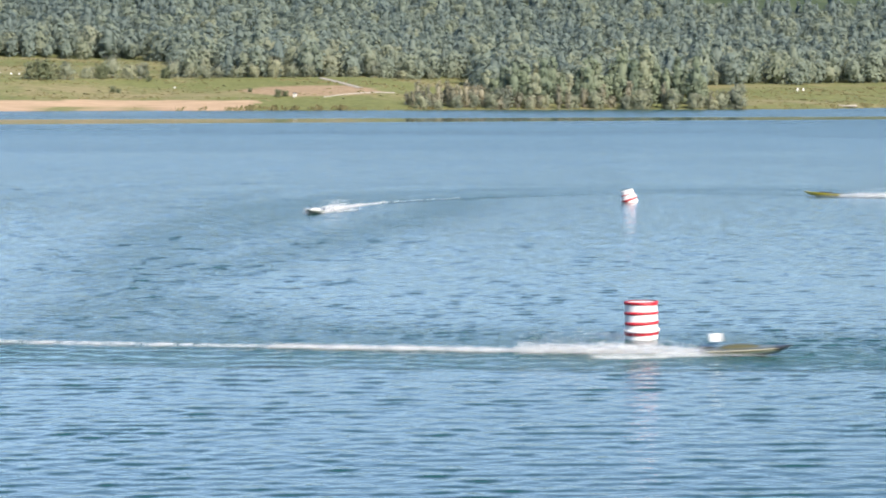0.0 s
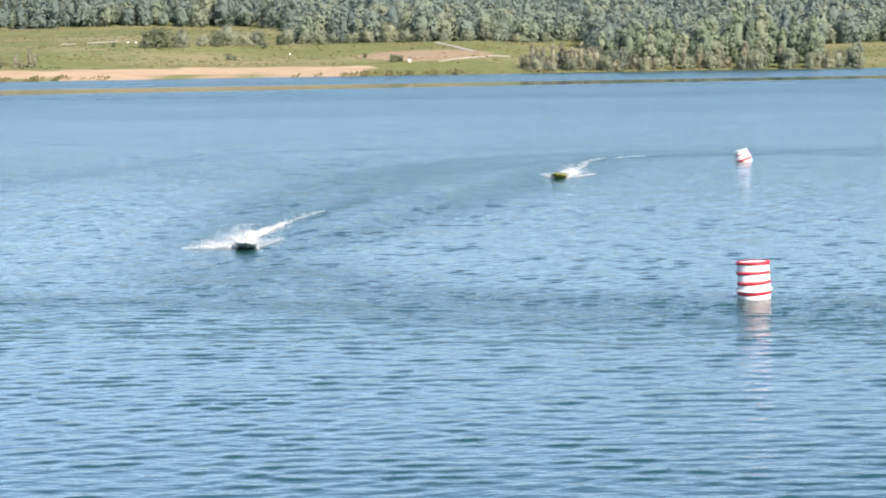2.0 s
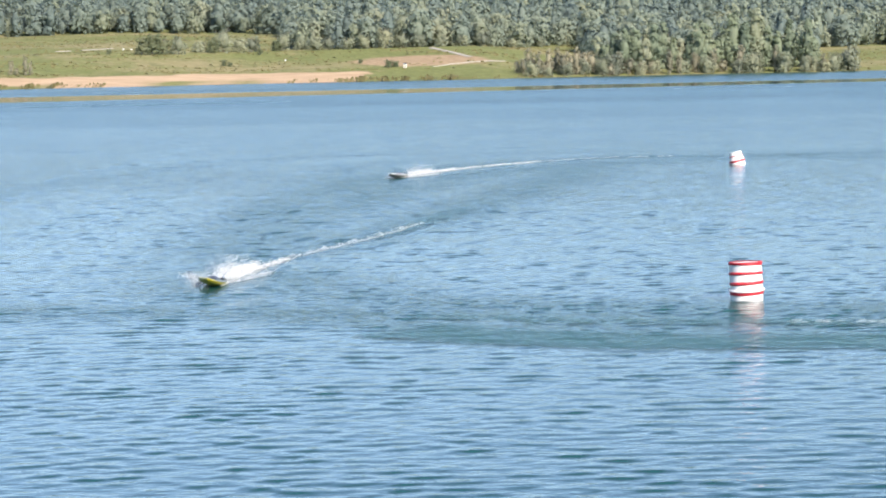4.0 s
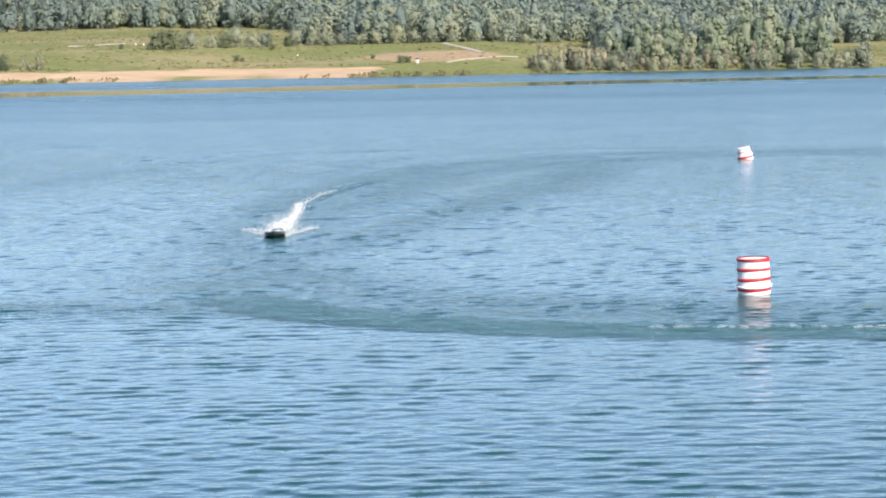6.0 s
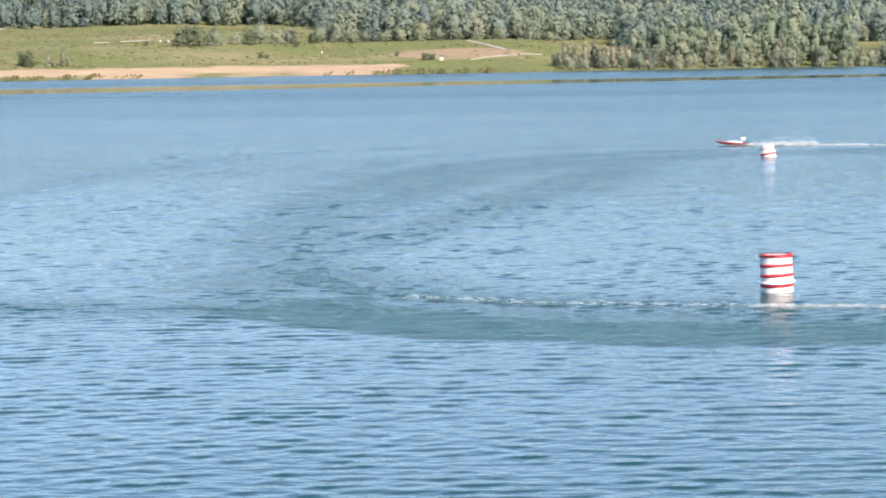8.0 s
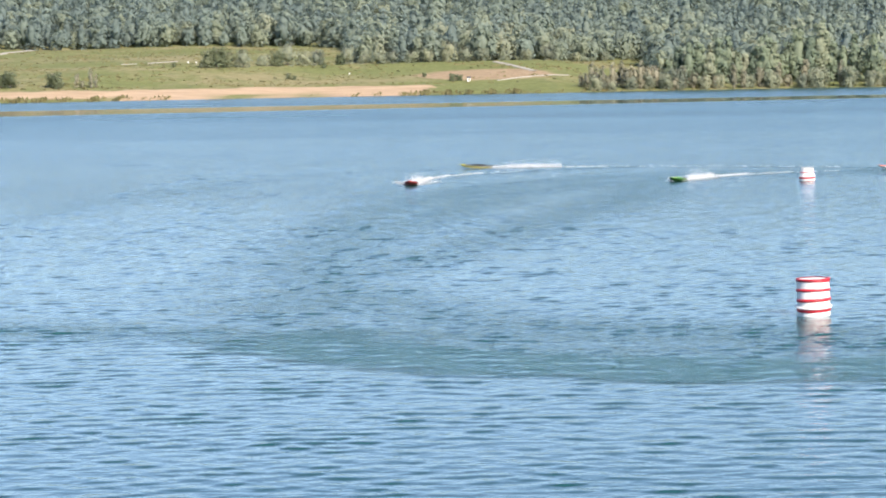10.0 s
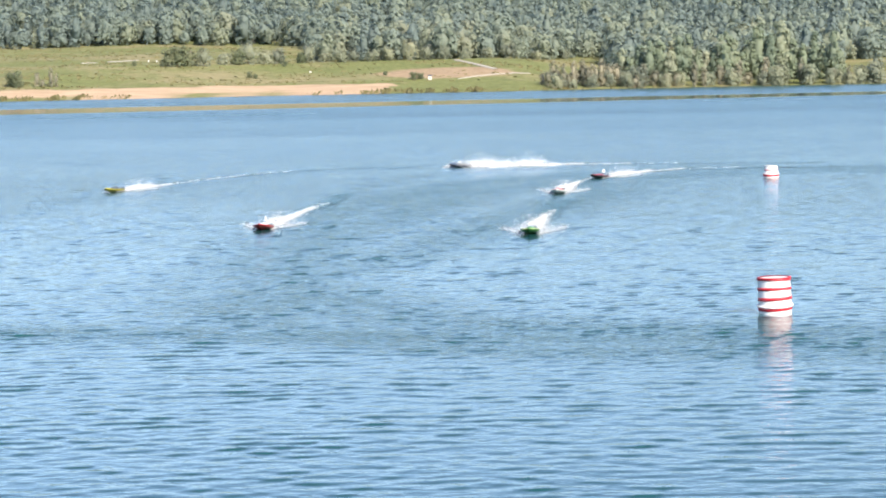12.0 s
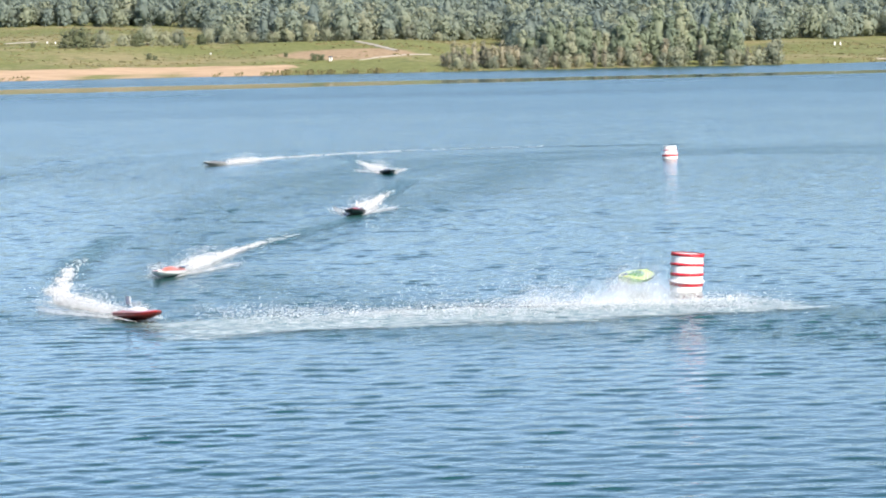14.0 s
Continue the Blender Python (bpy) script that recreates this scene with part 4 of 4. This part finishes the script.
def ruffled_sheet(way, half, mat, label):
    """A band of ruffled water along a curve, a hand's breadth of chop in it."""
    ts = np.linspace(0, 1, 110)
    way = np.array(way, float)
    px = np.interp(ts, np.linspace(0, 1, len(way)), way[:, 0])
    py = np.interp(ts, np.linspace(0, 1, len(way)), way[:, 1])
    for _ in range(60):
        px[1:-1] = (px[:-2] + px[1:-1] + px[2:]) / 3
        py[1:-1] = (py[:-2] + py[1:-1] + py[2:]) / 3
    tx, ty = np.gradient(px), np.gradient(py)
    l = np.hypot(tx, ty)
    v = np.linspace(-1, 1, 41)
    X = px[None, :] - (ty / l)[None, :] * v[:, None] * half
    Y = py[None, :] + (tx / l)[None, :] * v[:, None] * half
    Z = 0.012 * np.sin(9 * Y + 2 * np.sin(1.3 * X)) * np.sin(2.1 * X + Y) + 0.004 * rng.normal(size=X.shape)
    th = 2.4 * np.maximum(np.abs(v)[:, None] ** 2.5, (np.abs(2 * ts - 1) ** 5)[None, :])
    n, h = X.shape[1], X.shape[0]
    i = (np.arange(h - 1)[:, None] * n + np.arange(n - 1)[None, :]).ravel()
    me = big_mesh("ruffled_water", np.c_[X.ravel(), Y.ravel(), Z.ravel()], np.concatenate([np.c_[i, i + 1, i + n + 1], np.c_[i, i + n + 1, i + n]]), mat, True)
    me.attributes.new("thin", "FLOAT", "POINT").data.foreach_set("value", th.ravel().astype(np.float32))
    return tagged(new("ruffled_water", me), label, "water", "ruffled lanes", "stuff")


def lane_mesh(name, half):
    """A strip of dark ruffled water, SEG metres of it, heading +x with its front at x = 0."""
    u, v = np.linspace(0.1, -SEG * 1.15, 24), np.linspace(-1, 1, 9)
    U, V = np.meshgrid(u, v)
    Z = 0.006 + 0.008 * np.sin(7 * U + 3 * V) + 0.003 * rng.normal(size=U.shape)
    n = len(u)
    i = (np.arange(len(v) - 1)[:, None] * n + np.arange(n - 1)[None, :]).ravel()
    me = big_mesh(name, np.c_[U.ravel(), (V * half * (1 + 0.15 * np.sin(3 * U))).ravel(), Z.ravel()], np.concatenate([np.c_[i, i + 1, i + n + 1], np.c_[i, i + n + 1, i + n]]), M_RUFFLED, True)
    me.attributes.new("thin", "FLOAT", "POINT").data.foreach_set("value", (2.3 * np.abs(V) ** 1.6).ravel().astype(np.float32))
    return me


def splash_mesh(name, length, height, depth, n, core, coarse=1.0):
    """A burst of thrown water: a white core, veils of mist and a cloud of fine drops that thins upwards."""
    x = (rng.random(n) - 0.5) * length * 1.1
    lim = height * np.clip(1 - (2 * np.abs(x) / (1.12 * length)) ** 2, 0, 1) * (0.8 + 0.12 * np.sin(x * 4 + 1) + 0.08 * np.sin(x * 11))
    z = lim * np.minimum(rng.exponential(0.36, n), rng.random(n) ** 0.5) + 0.02
    y = rng.normal(size=n) * depth * (0.6 + 0.5 * z / height)
    a = drops(np.c_[x, y, z], coarse * rng.uniform(0.0025, 0.0065, n) * (1.6 - 0.6 * z / height))
    veils = []
    for k in (0.3,):
        xs = np.linspace(-0.62, 0.62, 26) * length
        veils.append(veil(xs, k * depth + 0.08 * np.sin(xs * 2.3 + k), height * np.clip(1 - (xs / (0.62 * length)) ** 2, 0.05, 1) * (0.85 + 0.2 * np.sin(xs * 1.9 + 2 * k)), 0.24))
    return misted(name, [a, mound(length, height * core, depth, 70, 9)], veils, M_SPRAY)


# ---------------------------------------------------------------- build
LAND = land()
WATER = lake(LAND)
forest()
bank_trees()
track([(-22.4, 440), (-20.1, 434.2), (-18.1, 429.2), (-16.3, 425), (-14.4, 420.8)], 1.0)
track([(-20.5, 408.6), (-17.5, 411), (-14.2, 413.6), (-11.2, 416), (-8.4, 418)], 0.32)
track([(-138, 498), (-133.5, 506), (-133.8, 520), (-134.6, 537), (-135.8, 553)], 1.8)
track([(-90.5, 457), (-89.2, 461), (-88.0, 464.5), (-86.8, 470)], 0.6)
track([(-94.6, 452.5), (-93.2, 453.2), (-91.8, 454)], 0.5)
cabinet(-25.3, 408.5)
post(68.6, 463.5, 0.5, 0.28)
post(69.8, 464.2, 0.5, 0.28)
for px, py in ((-84.0, 466), (-82.4, 466), (-47.5, 424)):
    post(px, py, 0.24, 0.22)
rowing_boat(71.5, shore(71.5) + 1.2)
shore_grass()
meadow_tufts()

# drift of the moored buoys: seconds, metres east and north
NEAR_DRIFT = [(0, 3.29, 39.4), (1, 3.25, 39.7), (2.5, 3.22, 39.85), (5.5, 3.14, 40.3), (6.5, 3.13, 40.6), (7.5, 3.12, 40.85), (8, 3.13, 40.6), (10.5, 3.25, 39.85), (12.5, 3.21, 39.85), (13.5, 3.23, 40.1), (14, 3.43, 40.3)]
FAR_DRIFT = [(0, 6.72, 85.8), (1, 6.73, 86.9), (3, 6.68, 86.9), (5.5, 6.61, 88.4), (7, 6.55, 89.2), (8, 6.57, 89.1), (10.5, 6.82, 86.0), (11.5, 6.9, 86.7), (14, 6.85, 86.6)]
near_buoy = tagged(buoy(0.272, 0.60, [(0.075, "r"), (0.155, "w"), (0.245, "r"), (0.295, "w"), (0.41, "r"), (0.455, "w"), (0.570, "r")], M_BUOY_RED),
                   "red and white striped drum buoy floating upright", "buoy", "course buoys")
far_buoy = tagged(buoy(0.285, 0.41, [(0.055, "r"), (0.170, "w"), (0.270, "r"), (0.300, "w")], M_BUOY_WHITE, 0.22),
                  "red and white striped drum buoy rocking in the water", "buoy", "course buoys")

C_CREAM = paint("cream_gelcoat", (0.62, 0.60, 0.48), 0.25)
C_OLIVE = paint("olive_paint", (0.10, 0.10, 0.05), 0.3)
C_GREY = paint("grey_paint", (0.24, 0.25, 0.24), 0.3)
C_PALE = paint("pale_grey_paint", (0.42, 0.44, 0.38), 0.3)
C_YELLOW = paint("yellow_paint", (0.42, 0.36, 0.03), 0.3)
C_LEMON = paint("lemon_paint", (0.72, 0.72, 0.06), 0.3)
C_RED = paint("red_paint", (0.46, 0.04, 0.03), 0.3)
C_DARKRED = paint("dark_red_paint", (0.26, 0.03, 0.03), 0.3)
C_ORANGE = paint("orange_paint", (0.75, 0.16, 0.07), 0.3)
C_GREEN = paint("green_paint", (0.045, 0.19, 0.020), 0.3)
C_LIME = paint("lime_paint", (0.50, 0.60, 0.06), 0.3)

BOATS = {
    "olive": race_boat("cream and olive model race boat with a black bow", C_CREAM, C_OLIVE, C_OLIVE, M_BLACK, True, C_OLIVE),
    "white": race_boat("white and grey model race boat throwing spray", C_PALE, M_WHITE, M_WHITE, M_WHITE, False),
    "yellow": race_boat("yellow model race boat with a dark deck and cowl", C_YELLOW, C_OLIVE, M_BLACK, C_YELLOW, False),
    "grey": race_boat("dark grey model race boat with a white deck", C_GREY, M_WHITE, M_BLACK, M_WHITE, False),
    "red": race_boat("red model race boat with a white cowl", C_RED, C_RED, M_WHITE, C_RED),
    "green": race_boat("green and lime model race boat overturning in a turn", C_GREEN, C_LIME, C_GREEN, C_LIME, False),
    "orange": race_boat("orange model race boat with a white hull", M_WHITE, C_ORANGE, C_ORANGE, C_ORANGE, False),
    "black": race_boat("black model race boat with a grey cowl", M_BLACK, M_BLACK, C_GREY, M_BLACK, False),
    "dark_red": race_boat("dark red model race boat with a black hull", M_BLACK, C_RED, C_DARKRED, C_RED),
}

M_RUFFLED = ruffled_material("ruffled_water", (0.024, 0.095, 0.095), (0.045, 0.140, 0.130), 0.24, 0.30)
M_MILKY = ruffled_material("milky_water", (0.16, 0.28, 0.30), (0.62, 0.70, 0.71), 0.5, 0.30)
START = start_mesh("spray")
WAKES = [wake_mesh("wake_thick", 0.17, 0.15, 3200, 900, M_SPRAY, 1.0), wake_mesh("wake_medium", 0.10, 0.14, 1500, 680, M_FOAM, 0.9),
         wake_mesh("wake_thin", 0.05, 0.15, 280, 340, M_FOAM, 0.8), wake_mesh("wake_faint", 0.03, 0.15, 30, 90, M_FOAM, 0.7)]
ORDER = {"olive": [0, 1, 1, 2, 2, 2, 3], "white": [0, 1, 2, 3, 3], "yellow": [0, 2, 3, 3, 3, 3, 3], "grey": [0, 1, 2, 2, 2, 3, 3, 3], "red": [0, 1, 2, 2, 3]}
LANE = lane_mesh("ruffled_wake", 0.8)
TRAILS = {}
for key in BOATS:
    sp = tagged(new("spray", START), "white spray thrown up behind a racing model boat", "spray", "boat spray", "stuff")
    trail = [(sp, 0.0, 1.2)]
    for i, o in enumerate(ORDER.get(key, [0, 1, 2, 3])):
        w = tagged(new("wake", WAKES[o]), "white foam wake left on the water by a boat", "wake", "boat wakes", "stuff")
        trail.append((w, 1.3 + i * SEG, SEG))
    back = trail[-1][1]
    for i in range(5):
        w = tagged(new("ruffled_wake", LANE), "dark ruffled water left behind a boat", "wake", "ruffled wakes", "stuff")
        trail.append((w, back + (i - 1) * SEG, SEG))
    TRAILS[key] = trail

BURST = [splash_mesh("splash_high", 3.0, 1.85, 0.32, 12000, 0.26), splash_mesh("splash_low", 2.8, 0.66, 0.24, 6000, 0.36), splash_mesh("splash_side", 1.5, 0.45, 0.2, 3500, 0.32), foam_patch("foam_patch", 9.6, 1.0, 9000), foam_patch("foam_strip", 4.5, 0.4, 1300), splash_mesh("splash_far", 2.8, 0.75, 0.3, 5500, 0.5, 1.7)]
# kind, east, north, turn, start of rising, seconds up, seconds down
BURSTS = [
    (1, -3.0, 38.6, -22, 2.5, 0.2, 0.9), (1, -1.5, 37.6, -14, 2.6, 0.2, 0.9), (1, -1.0, 37.4, -8, 2.78, 0.2, 0.9), (1, 1.2, 36.8, -2, 3.0, 0.2, 0.9), (1, 2.6, 36.6, 0, 3.1, 0.2, 0.9),
    (2, -7.4, 51.0, 8, 1.7, 0.2, 0.5), (2, -6.5, 46.6, 8, 6.25, 0.2, 0.5),
    (1, -4.4, 40.9, -25, 6.5, 0.25, 0.7), (1, -2.9, 40.0, -18, 6.6, 0.25, 0.7), (1, -2.5, 39.6, -12, 6.78, 0.25, 0.7), (2, 0.2, 38.8, -4, 7.1, 0.2, 0.6), (2, 1.6, 38.5, 0, 7.2, 0.2, 0.6),
    (0, -0.9, 38.9, -6, 13.03, 0.2, 0.75), (0, 0.4, 38.8, -4, 13.06, 0.2, 0.75), (0, 0.8, 38.1, 0, 13.32, 0.18, 0.75), (0, 2.2, 38.1, 4, 13.52, 0.2, 0.75),
    (1, -2.4, 37.9, -6, 13.15, 0.2, 0.9), (1, -3.6, 37.3, -4, 13.4, 0.2, 0.9), (1, 3.7, 38.3, 8, 13.6, 0.2, 1.2), (2, -6.5, 38.9, -30, 13.5, 0.2, 0.9),
    (5, -4.2, 99.6, 0, 11.75, 0.2, 0.6), (5, -2.2, 100.0, 0, 11.65, 0.2, 0.6), (5, 4.3, 95.6, 0, 11.25, 0.2, 0.5), (5, 6.5, 95.4, 0, 11.2, 0.2, 0.5), (5, 2.0, 90.8, 30, 0.75, 0.2, 0.5),
    (5, 2.4, 94.4, 0, 2.75, 0.2, 0.5), (5, -3.4, 97.0, 0, 13.0, 0.2, 0.5), (5, 2.2, 92.4, 25, 10.72, 0.2, 0.6), (2, -7.8, 57.0, 0, 1.3, 0.2, 0.3),
    (3, 0.2, 37.8, 3, 13.3, 0.3, 9.0), (4, -3.0, 37.4, -8, 2.6, 0.3, 1.2), (4, -3.4, 40.0, -14, 6.6, 0.3, 1.0),
]
SPLASHES = [tagged(new("splash", BURST[b[0]]), "burst of white spray thrown up in a tight turn", "splash", "turn splashes", "stuff") for b in BURSTS]

TEAL, MILKY = "dark teal water ruffled by boat spray", "milky white water full of air bubbles"
# sheet of ruffled water, its way and half width, seconds: comes up, is full, goes under
RUFFLED = [(ruffled_sheet([(9, 35.0), (5, 34.9), (1.5, 35.0), (-2.0, 35.9), (-4.6, 38.4), (-6.0, 42.0)], 2.3, M_RUFFLED, TEAL), 6.5, 7.0, 12.0),
           (ruffled_sheet([(12, 36.5), (7, 36.3), (2, 36.2), (-3, 36.6), (-8, 37.5), (-12, 39)], 2.2, M_RUFFLED, TEAL), -1.0, 0.0, 4.0),
           (ruffled_sheet([(10, 35.0), (5, 35.0), (1, 35.4), (-2.5, 36.9), (-5.0, 39.5), (-6.5, 43)], 1.5, M_RUFFLED, TEAL), 4.9, 5.3, 8.6),
           (ruffled_sheet([(9, 34.6), (5, 34.5), (2, 34.7), (-1.0, 35.6), (-3.4, 37.6)], 1.6, M_RUFFLED, TEAL), 2.7, 3.1, 6.4),
           (ruffled_sheet([(5.6, 38.9), (4.2, 38.0), (1.5, 37.3), (-1.5, 36.8), (-4.0, 36.0), (-6.2, 35.2)], 1.9, M_MILKY, MILKY), 13.3, 13.8, 24.0)]


# ---------------------------------------------------------------- what moves
def motions():
    step = 0.1
    times = [round(i * step, 2) for i in range(141)]
    for key, boat in BOATS.items():
        course_of = Course(COURSES[key])
        rows = []
        for t in times:
            x, y, turn = course_of.stand(t, 0.0, 1.3)
            ahead = course_of.stand(t + 0.15, 0.0, 1.3)[2]
            bend = (ahead - turn + 180) % 360 - 180
            lean = max(-28, min(28, -bend * 0.9))
            lift = 0.02 + 0.012 * math.sin(t * 17 + len(key))
            pitch = -3.0 - 1.2 * math.sin(t * 13 + len(key))
            if key == "green" and t > 12.85:
                lean = np.interp(t, [12.85, 13.1, 13.3, 13.5, 13.7, 14.0], [-10, -22, -32, -80, -200, -352])
                lift = np.interp(t, [12.85, 13.3, 13.5, 13.75, 14.0], [0.03, 0.10, 0.04, 0.22, 0.14])
                pitch = np.interp(t, [12.85, 13.5, 14.0], [-4, -6, 1])
                turn = np.interp(t, [12.85, 13.05, 13.3, 13.5, 14.0], [turn, -52, -12, 10, 74]) if t > 12.9 else turn
            rows.append((t, pose(x, y, lift, lean, pitch, turn)))
        walk(boat, rows)
        for ob, back, span in TRAILS[key]:
            rows = []
            for t in times:
                x, y, turn = course_of.stand(t, back, span)
                if key == "green" and t > 13.3:
                    sink = -0.9 * min(1, (t - 13.3) / 0.5)
                else:
                    sink = 0.0
                rows.append((t, pose(x, y, sink, 0, 0, turn)))
            walk(ob, rows)
    for ob, (kind, x, y, turn, t0, rise, fall) in zip(SPLASHES, BURSTS):
        low, rest = -2.4, -0.075 if kind in (3, 4) else -0.12
        rows = [(0.0, pose(x, y, low, 0, 0, turn)), (t0, pose(x, y, low, 0, 0, turn)), (t0 + rise, pose(x, y, -0.05, 0, 0, turn)),
                (min(t0 + rise + 0.3 * fall, 13.97), pose(x, y, rest, 0, 0, turn))]
        end = t0 + rise + fall
        if end < 13.9:
            rows += [(end, pose(x, y, low, 0, 0, turn)), (14.0, pose(x, y, low, 0, 0, turn))]
        else:
            rows += [(14.0, pose(x, y, rest - (0.0 if kind in (3, 4) else 0.9) * (14.0 - t0 - rise) / fall, 0, 0, turn))]
        walk(ob, rows)
    for ob, drift, lean, nod in ((near_buoy, NEAR_DRIFT, [(0, -1), (3, -2.5), (7, -1), (11, -2), (13.6, -1), (14, 4)], 1.2), (far_buoy, FAR_DRIFT, [(0, -17), (3, -14), (5.5, -13), (7, -9), (8.5, -7), (10.5, 0), (14, 1)], 4)):
        kt, kx, ky = zip(*drift)
        lt, la = zip(*lean)
        walk(ob, [(t, pose(np.interp(t, kt, kx), np.interp(t, kt, ky), 0.015 * math.sin(t * 1.9), nod * math.sin(t * 1.3), np.interp(t, lt, la) + 0.4 * nod * math.sin(t * 2.1), 0)) for t in times[::5]])
    for ob, up, full, gone in RUFFLED:
        drift = 0.64 * (gone - full)
        top = 0.022 if gone > 14 else 0.015 if up > 0 else 0.003
        rows = [(0.0, pose(0, 0, -0.5)), (up, pose(0, 0, -0.5))] if up > 0 else []
        rows.append((full, pose(0, 0, top)))
        if gone < 14:
            rows += [(0.5 * (full + gone), pose(-0.3, -0.5 * drift, top - 0.006)), (gone, pose(-0.6, -drift, -0.04)), (14.0, pose(-0.6, -drift, -0.5))]
        else:
            rows.append((14.0, pose(0, -0.05, top - 0.005)))
        walk(ob, rows)
    walk(WATER, [(0.0, pose(-0.4, 1.4, 0)), (7.0, pose(0.0, 0.0, 0)), (14.0, pose(0.4, -1.4, 0))])


motions()
